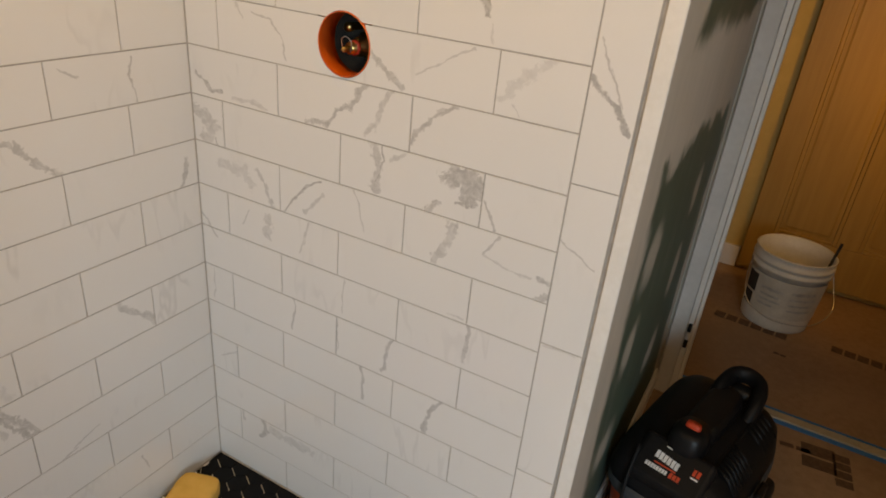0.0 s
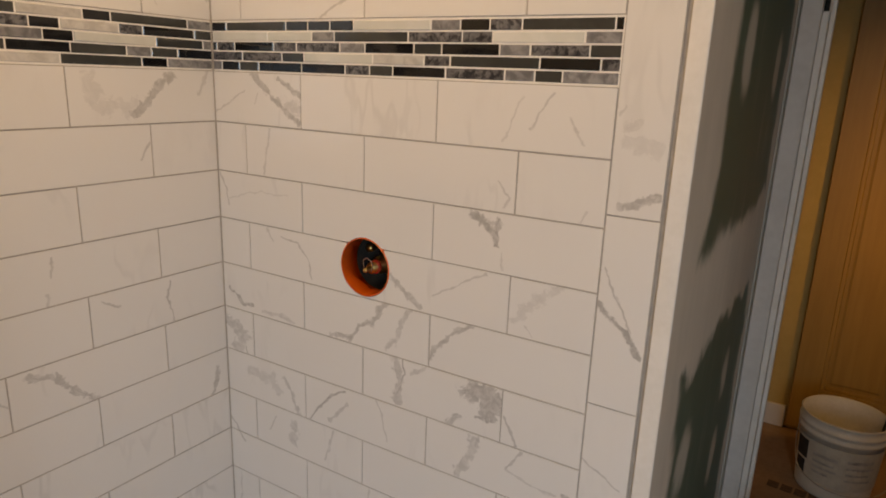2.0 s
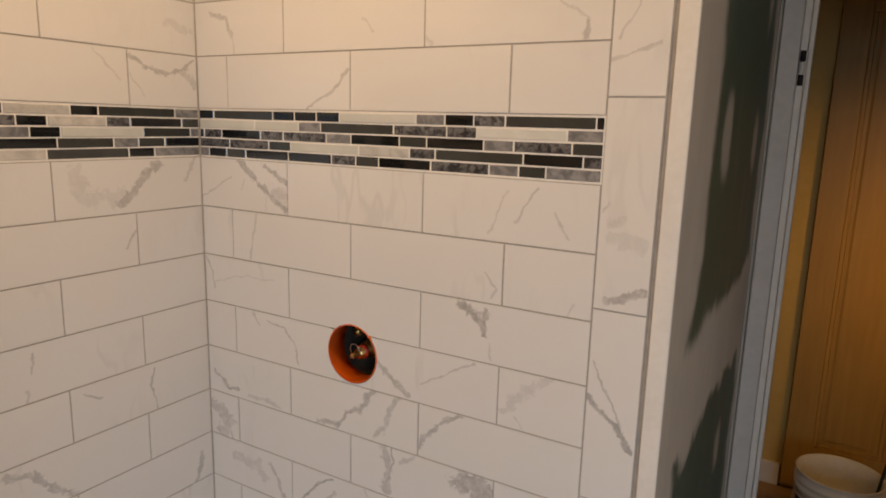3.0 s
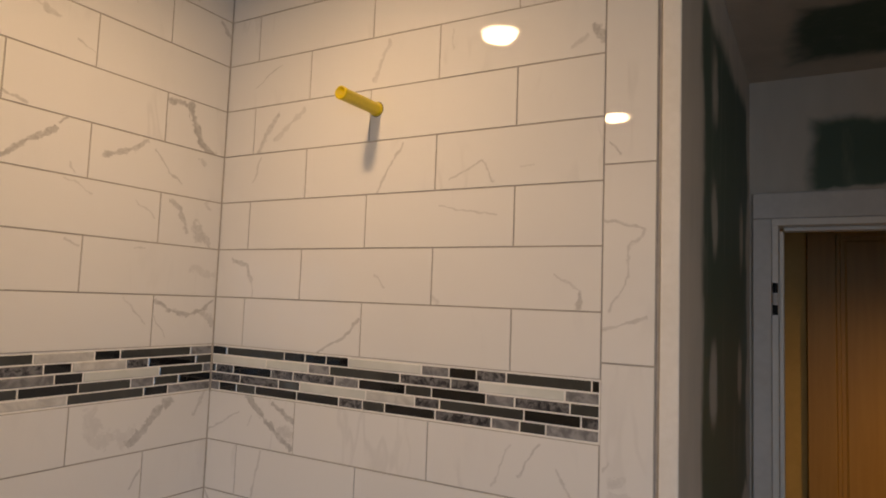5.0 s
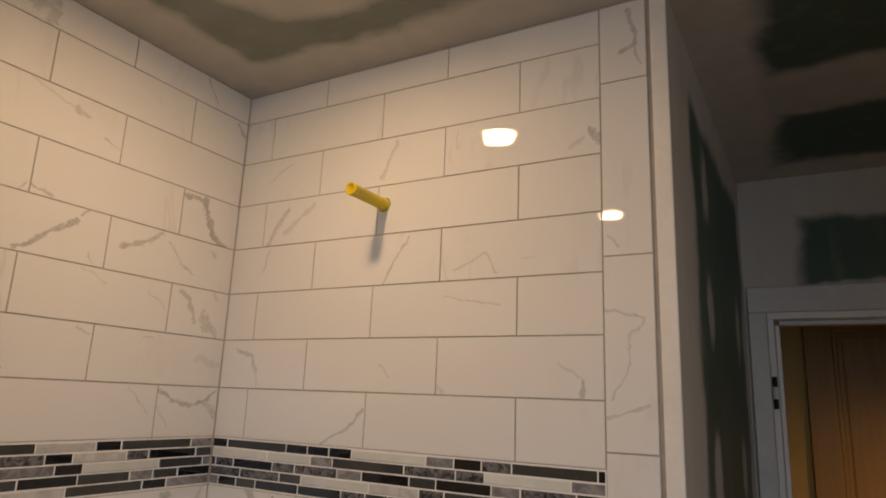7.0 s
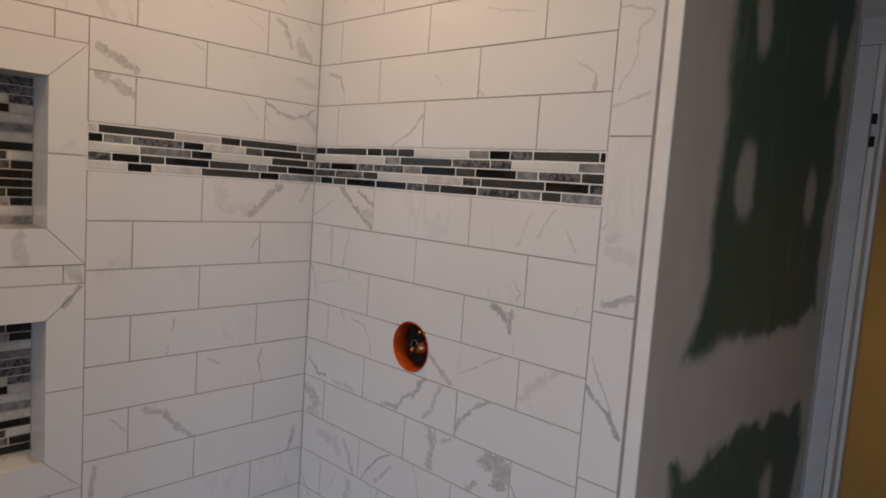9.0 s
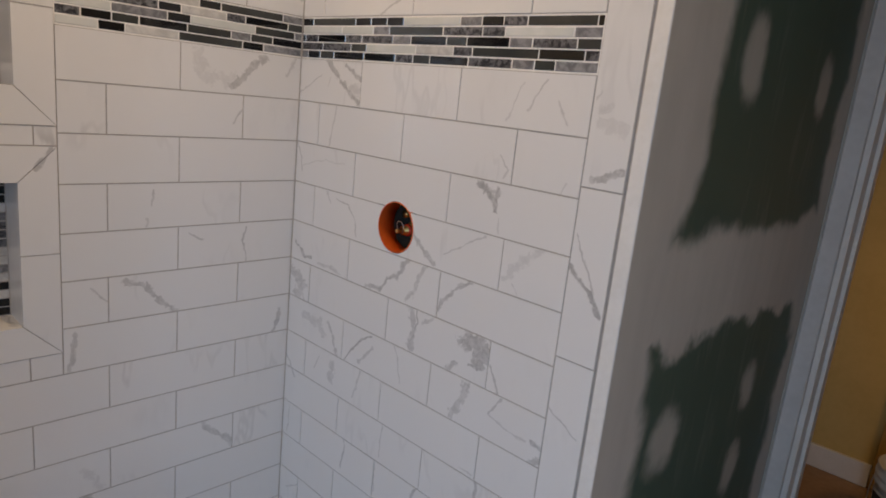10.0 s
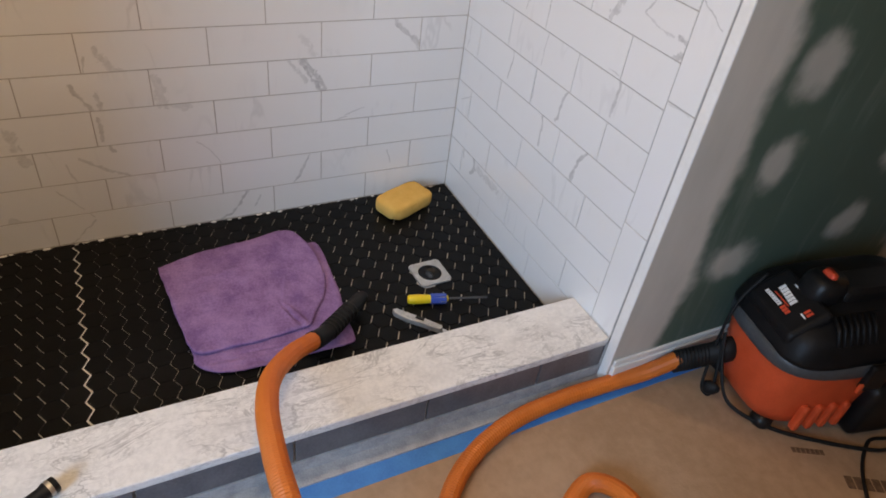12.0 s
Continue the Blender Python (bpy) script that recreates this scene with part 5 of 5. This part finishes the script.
def minus(rect, hole):
    """What is left of a rectangle (u0, u1, z0, z1) outside another."""
    u0, u1, z0, z1 = rect
    a0, a1, b0, b1 = hole
    if u1 <= a0 or u0 >= a1 or z1 <= b0 or z0 >= b1:
        return [rect]
    out = []
    if u0 < a0:
        out.append((u0, a0, z0, z1))
    if u1 > a1:
        out.append((a1, u1, z0, z1))
    m0, m1 = max(u0, a0), min(u1, a1)
    if z0 < b0:
        out.append((m0, m1, z0, b0))
    if z1 > b1:
        out.append((m0, m1, b1, z1))
    return out


def courses():
    """Each tile course: number from the band (negative below), lower and upper edge."""
    k, rows = 1, []
    while BAND_Z0 - (k - 1) * PITCH > PAN + 0.01:
        rows.append((-k, max(PAN + 0.001, BAND_Z0 - k * PITCH), BAND_Z0 - (k - 1) * PITCH))
        k += 1
    k = 1
    while BAND_Z1 + (k - 1) * PITCH < CEIL - 0.01:
        rows.append((k, BAND_Z1 + (k - 1) * PITCH, min(CEIL - 0.003, BAND_Z1 + k * PITCH)))
        k += 1
    return rows


def cuts(first, lo, hi):
    """Joint places between lo and hi, a tile's length apart, through first."""
    k = first - TILE_L * math.ceil((first - lo) / TILE_L)
    out = [lo]
    while k < hi - 0.012:
        if k > lo + 0.012:
            out.append(k)
        k += TILE_L
    return out + [hi]


# grout beds
part("grout_bed", boxes((0.0, HOLE_X - 0.06, 0.0016, 0.0098, PAN - 0.007, CEIL), (HOLE_X + 0.06, 0.937, 0.0016, 0.0098, PAN - 0.007, CEIL), (HOLE_X - 0.06, HOLE_X + 0.06, 0.0016, 0.0098, PAN - 0.007, HOLE_Z - 0.06), (HOLE_X - 0.06, HOLE_X + 0.06, 0.0016, 0.0098, HOLE_Z + 0.06, CEIL)), GROUT_M, wall_right)
part("grout_bed", boxes((-0.0098, -0.0016, -1.62, FRAME_Y[0] + 0.07, PAN - 0.007, CEIL), (-0.0098, -0.0016, FRAME_Y[1] - 0.07, 0.0, PAN - 0.007, CEIL),
                        *[(-0.0098, -0.0016, FRAME_Y[0] + 0.0705, FRAME_Y[1] - 0.0705, a, b) for a, b in ((PAN - 0.007, NICHES[0][0] - 0.003), (NICHES[0][1] + 0.003, NICHES[1][0] - 0.003), (NICHES[1][1] + 0.003, CEIL))]), GROUT_M, wall_left)

TILE_END = 0.8555
part("corner_caulk", boxes((-0.0012, 0.0022, -0.0022, 0.0012, PAN, CEIL - 0.001)), GROUT_M, wall_right)


def bitten(u0, u1, z0, z1):
    """The outline of a tile with the valve hole cut out, in world x and z."""
    edge = [(u0, z0), (u1, z0), (u1, z1), (u0, z1)]
    pts = []
    for (a, b), (c, d) in zip(edge, edge[1:] + edge[:1]):
        n = 60
        pts += [(a + (c - a) * i / n, b + (d - b) * i / n) for i in range(n)]
    inside = [math.hypot(x - HOLE_X, z - HOLE_Z) < HOLE_R for x, z in pts]
    if not any(inside):
        return None
    start = next(i for i in range(len(pts)) if not inside[i] and inside[i - 1])
    pts = pts[start:] + pts[:start]
    inside = inside[start:] + inside[:start]
    keep = [p for p, s in zip(pts, inside) if not s]
    ang = lambda p: math.atan2(p[1] - HOLE_Z, p[0] - HOLE_X)
    a0, a1 = ang(keep[-1]), ang(keep[0])
    best = None
    for turn in (-1, 0, 1):
        span = a1 + 2 * math.pi * turn - a0
        mid = a0 + span / 2
        x, z = HOLE_X + HOLE_R * math.cos(mid), HOLE_Z + HOLE_R * math.sin(mid)
        if u0 - 1e-6 <= x <= u1 + 1e-6 and z0 - 1e-6 <= z <= z1 + 1e-6 and abs(span) < 2 * math.pi and (best is None or abs(span) < abs(best)):
            best = span
    arc = [(HOLE_X + HOLE_R * math.cos(a0 + best * i / 20), HOLE_Z + HOLE_R * math.sin(a0 + best * i / 20)) for i in range(1, 20)] if best else []
    corners = [p for i, p in enumerate(keep) if i in (0, len(keep) - 1) or any(math.hypot(p[0] - x, p[1] - z) < 1e-6 for x, z in edge)]
    return corners + arc


for k, z0, z1 in courses():
    odd = k % 2
    first = (0.2435 if odd else 0.0900) if k < 0 else (0.0880 if odd else 0.2400)
    us = cuts(first, 0.0, TILE_END)
    for u0, u1 in zip(us, us[1:]):
        g = GROUT / 2
        a, b, c, d = u0 + g, u1 - g, z0 + g, z1 - g
        shape = bitten(a, b, c, d)
        if shape and k < 0:
            cx, cz = (a + b) / 2, (c + d) / 2
            lay("tile", outline_tile([(x - cx, z - cz) for x, z in shape], tile_material("short", a, b, c, d)), wall_right, RIGHT, cx, cz, 0.02)
        else:
            lay("tile", block(b - a, d - c, tile_material("short", a, b, c, d)), wall_right, RIGHT, (a + b) / 2, (c + d) / 2)
z = 1.0575 - 4 * TILE_L
while z < CEIL - 0.02:
    z0, z1 = max(z, PAN), min(z + TILE_L, CEIL - 0.002)
    if z1 > PAN + 0.01:
        lay("edge_tile", block(0.9365 - TILE_END - GROUT, z1 - z0 - GROUT, tile_material("short", TILE_END, 0.9365, z0, z1)), wall_right, RIGHT, (0.9365 + TILE_END) / 2, (z0 + z1) / 2)
    z += TILE_L

SPAN = (FRAME_Y[0], FRAME_Y[1], NICHES[0][2], NICHES[1][3])
for k, z0, z1 in courses():
    odd = k % 2
    first = (-0.309 if odd else -0.155) if k < 0 else (-0.155 if odd else -0.309)
    us = cuts(first - 4 * TILE_L, -1.62, -0.0005)
    for u0, u1 in zip(us, us[1:]):
        for a, b, c, d in minus((u0, u1, z0, z1), SPAN):
            if b - a > 0.006 and d - c > 0.006:
                lay("tile", block(b - a - GROUT, d - c - GROUT, tile_material("long", a, b, c, d)), wall_left, LEFT, (a + b) / 2, (c + d) / 2)
for u0, u1 in ((FRAME_Y[0], -0.905), (-0.905, -0.597), (-0.597, FRAME_Y[1])):
    lay("tile", block(u1 - u0 - GROUT, NICHES[1][2] - NICHES[0][3] - GROUT, TILE), wall_left, LEFT, (u0 + u1) / 2, (NICHES[1][2] + NICHES[0][3]) / 2)

# mosaic sticks: a letter for the stone or glass and a length in millimetres
CODE = {"k": STICKS[0][0], "c": STICKS[1][0], "g": STICKS[2][0], "d": STICKS[3][0], "w": STICKS[4][0], "p": STICKS[5][0]}
BAND_RIGHT = ['k43 c164 k55 k54 k54 w163 g56 k53 d55 c144 k14', 'c2 w157 w113 g54 c162 d105 d55 w150 g57', 'c13 d52 k109 d59 d106 g57 k104 c55 k106 g52 d94 c48', 'd87 d108 c57 w162 p107 d51 c158 k95 d31', 'g26 k52 c54 k113 k106 d56 c50 k107 d108 g51 c45 g89']
BAND_LEFT = ['g56 c160 k51 p108 c160 p24', 'c41 k114 d47 p105 k50 d110 g58 k60', 'g21 c108 w157 k51 g114 w144', 'k82 c58 g50 c103 k103 c54 k58 d60', 'g106 k55 c151 p112 k52 w112']


def stick_row(parent, base, u0, u1, zc, h, words, sign, depth=0.0):
    """One row of sticks from u0 towards u1; what the words leave open is filled by chance."""
    u, todo = 0.0, words.split()
    total = abs(u1 - u0)
    while total - u > 0.004:
        if todo:
            mat, w = CODE[todo[0][0]], int(todo[0][1:]) / 1000
            todo = todo[1:]
        else:
            mat, w = rng.choice(STICK_PICK), rng.choice((0.050, 0.053, 0.055, 0.104, 0.107, 0.110, 0.155)) * (rng.uniform(0.3, 1.0) if u == 0 else 1.0)
        w = min(w, total - u)
        if total - u - w < 0.008:
            w = total - u
        c = u0 + sign * (u + w / 2)
        ob = lay("mosaic_stick", block(w - 0.0024, h, mat, 0.007, 0.0012), parent, base, c, zc, 0.3)
        ob.matrix_basis = base @ pose(0, depth, 0) @ base.inverted() @ ob.matrix_basis
        u += w


N_ROWS = 5
STEP = (BAND_Z1 - BAND_Z0 - 0.004) / N_ROWS
for i in range(N_ROWS):
    zc = BAND_Z1 - 0.002 - (i + 0.5) * STEP
    stick_row(wall_right, RIGHT, 0.001, TILE_END - 0.001, zc, STEP - 0.0026, BAND_RIGHT[i], 1)
    stick_row(wall_left, LEFT, -0.001, FRAME_Y[1] + 0.001, zc, STEP - 0.0026, BAND_LEFT[i], -1)
    stick_row(wall_left, LEFT, FRAME_Y[0] - 0.001, -1.62, zc, STEP - 0.0026, "", -1)
WHITE_GROUT = plain("pale_mosaic_grout", (0.78, 0.76, 0.72), (0.86, 0.84, 0.80), 60, 0.85, bump=0.2)
part("mosaic_grout", boxes((0.0, TILE_END, 0.0011, 0.0015, BAND_Z0, BAND_Z1)), WHITE_GROUT, wall_right)
part("mosaic_grout", boxes((-0.0015, -0.0011, FRAME_Y[1], 0.0, BAND_Z0, BAND_Z1), (-0.0015, -0.0011, -1.62, FRAME_Y[0], BAND_Z0, BAND_Z1)), WHITE_GROUT, wall_left)


NICHE_BACK = ['k64 p54 c106 k61', 'k47 c156 d82', 'k42 g50 p160 k33', 'p104 k50 c107 p24', 'g74 k48 c52 k111', 'd132 g108 k45', 'd61 p50 k102 c72', 'd45 p155 c85', 'p42 k46 c156 k41', 'p103 k48 c106 p28', 'g71 k48 c48 k118', 'p132 g104 k49', 'k61 p50 c101 d73', 'p46 c150 w89', 'k41 d45 w155 k44', 'k97 p50 d100 k38']


def niche(iz0, iz1, oz0, oz1, first=0):
    d = tagged(empty("niche"), "recessed shower niche with a mitred marble frame and dark mosaic back", "niche", "shower niches", kind="structure")
    y0, y1 = NICHE_Y
    o0, o1 = FRAME_Y
    g = 0.0012
    my, mz = (y0 + y1) / 2 + 0.01, (iz0 + iz1) / 2
    pieces = [[(o0 + g, oz0 + g), (my - g, oz0 + g), (my - g, iz0), (y0 + g, iz0)], [(my + g, oz0 + g), (o1 - g, oz0 + g), (y1 - g, iz0), (my + g, iz0)],
              [(o0 + g, oz1 - g), (y0 + g, iz1), (my - g, iz1), (my - g, oz1 - g)], [(my + g, oz1 - g), (my + g, iz1), (y1 - g, iz1), (o1 - g, oz1 - g)],
              [(o0 + g, oz0 + 2 * g), (y0, iz0 + g), (y0, mz - g), (o0 + g, mz - g)], [(o0 + g, mz + g), (y0, mz + g), (y0, iz1 - g), (o0 + g, oz1 - 2 * g)],
              [(o1 - g, oz0 + 2 * g), (o1 - g, mz - g), (y1, mz - g), (y1, iz0 + g)], [(o1 - g, mz + g), (o1 - g, oz1 - 2 * g), (y1, iz1 - g), (y1, mz + g)]]
    for p in pieces:
        cx, cz = sum(q[0] for q in p) / 4, sum(q[1] for q in p) / 4
        us, zs = [q[0] for q in p], [q[1] for q in p]
        lay("frame_tile", outline_tile([(a - cx, b - cz) for a, b in p], tile_material("long", min(us), max(us), min(zs), max(zs)), 0.010), d, LEFT, cx, cz, 0.1, 0.0018)
    part("sill", boxes((-0.088, -0.0088, y0 - 0.002, y1 + 0.002, iz0 - 0.0038, iz0), bevel=0.001), TILE, d)
    part("top", boxes((-0.088, -0.0088, y0 - 0.002, y1 + 0.002, iz1, iz1 + 0.0038), bevel=0.001), TILE, d)
    part("side", boxes((-0.088, -0.0088, y0 - 0.003, y0, iz0 + 0.0005, iz1 - 0.0005)), TILE, d)
    part("side", boxes((-0.088, -0.0088, y1, y1 + 0.003, iz0 + 0.0005, iz1 - 0.0005)), TILE, d)
    part("back_grout", boxes((-0.0948, -0.0885, y0 - 0.003, y1 + 0.003, iz0 - 0.003, iz1 + 0.003)), GROUT_M, d)
    n = 16
    s = (iz1 - iz0 - 0.002) / n
    for i in range(n):
        stick_row(d, LEFT, y1 - 0.001, y0 + 0.001, iz1 - 0.001 - (i + 0.5) * s, s - 0.0020, NICHE_BACK[(i + first) % n], -1, 0.0875)
    return d


for first, row in enumerate(NICHES):
    niche(*row, 5 * first)

# black hexagons of the shower floor over their white bed
HEX, SEAM = 0.0535, 0.0025
floor_hex = tagged(empty("shower_floor"), "ungrouted matt black hexagon tiles on white mortar", "tiled floor", kind="structure")
REGION = (0.003, 0.774, -1.619, -0.003)
hex_r = (HEX - SEAM) / math.sqrt(3)
HEX_PTS = [(hex_r * math.cos(radians(30 + 60 * i)), hex_r * math.sin(radians(30 + 60 * i))) for i in range(6)]


def hex_mesh(points):
    bm = bmesh.new()
    cx, cy = sum(p[0] for p in points) / len(points), sum(p[1] for p in points) / len(points)
    t = [bm.verts.new((cx + (x - cx) * 0.988, cy + (y - cy) * 0.988, 0)) for x, y in points]
    m = [bm.verts.new((x, y, -0.0004)) for x, y in points]
    b = [bm.verts.new((x, y, -0.0056)) for x, y in points]
    bm.faces.new(t)
    for i in range(len(points)):
        j = (i + 1) % len(points)
        bm.faces.new((t[i], m[i], m[j], t[j]))
        bm.faces.new((m[i], b[i], b[j], m[j]))
    return bm


whole = mesh_from("hexagon", hex_mesh(HEX_PTS), BLACK_HEX)
rest = bmesh.new()
row, y = 0, -0.012
shared = 0
while y > REGION[2] - 0.03:
    for c in range(17):
        x = -0.01 + c * HEX + (HEX / 2 if row % 2 else 0)
        if abs(x - 0.443) < 0.040 and abs(y + 0.266) < 0.040:
            continue
        pts = [(min(max(x + a, REGION[0]), REGION[1]), min(max(y + b, REGION[2]), REGION[3])) for a, b in HEX_PTS]
        clean = [p for i, p in enumerate(pts) if math.hypot(p[0] - pts[i - 1][0], p[1] - pts[i - 1][1]) > 1e-4]
        area = 0.5 * abs(sum(p[0] * q[1] - q[0] * p[1] for p, q in zip(clean, clean[1:] + clean[:1]))) if len(clean) > 2 else 0
        if area < 6e-5:
            continue
        cut = any(math.hypot(p[0] - x - a, p[1] - y - b) > 1e-5 for p, (a, b) in zip(pts, HEX_PTS))
        dz = rng.uniform(-0.0004, 0.0004)
        if y > -0.86:
            me = mesh_from("hexagon", hex_mesh([(p[0] - x, p[1] - y) for p in clean]), BLACK_HEX) if cut else whole
            ob = new("hexagon", me)
            ob.parent = floor_hex
            ob.matrix_basis = pose(x, y, PAN + dz, rng.uniform(-0.4, 0.4), rng.uniform(-0.4, 0.4), 0)
        else:
            one = hex_mesh(clean)
            bmesh.ops.translate(one, verts=one.verts, vec=(0, 0, PAN + dz))
            tmp = bpy.data.meshes.new("hexagons")
            one.to_mesh(tmp)
            one.free()
            rest.from_mesh(tmp)
            bpy.data.meshes.remove(tmp)
    row += 1
    y -= HEX * math.sqrt(3) / 2
    if row in (26,):
        y -= 0.0035
tagged(part("hexagons", rest, BLACK_HEX, floor_hex), kind="stuff")
crumbs = bmesh.new()
for k in range(34):
    cy, cx = -0.06 - 1.5 * (k + rng.uniform(-0.4, 0.4)) / 34, 0.004 + rng.uniform(0, 0.004)
    sx, sy = rng.uniform(0.002, 0.006), rng.uniform(0.004, 0.013)
    got = bmesh.ops.create_icosphere(crumbs, subdivisions=1, radius=1.0)["verts"]
    for v in got:
        w = 1 + 0.5 * noise.noise(v.co * 2 + Vector((k, 0, 0)))
        v.co = Vector((cx + v.co.x * sx * w, cy + v.co.y * sy * w, PAN + v.co.z * 0.003 * w))
tagged(part("mortar_crumbs", crumbs, THINSET, floor_hex), kind="stuff")
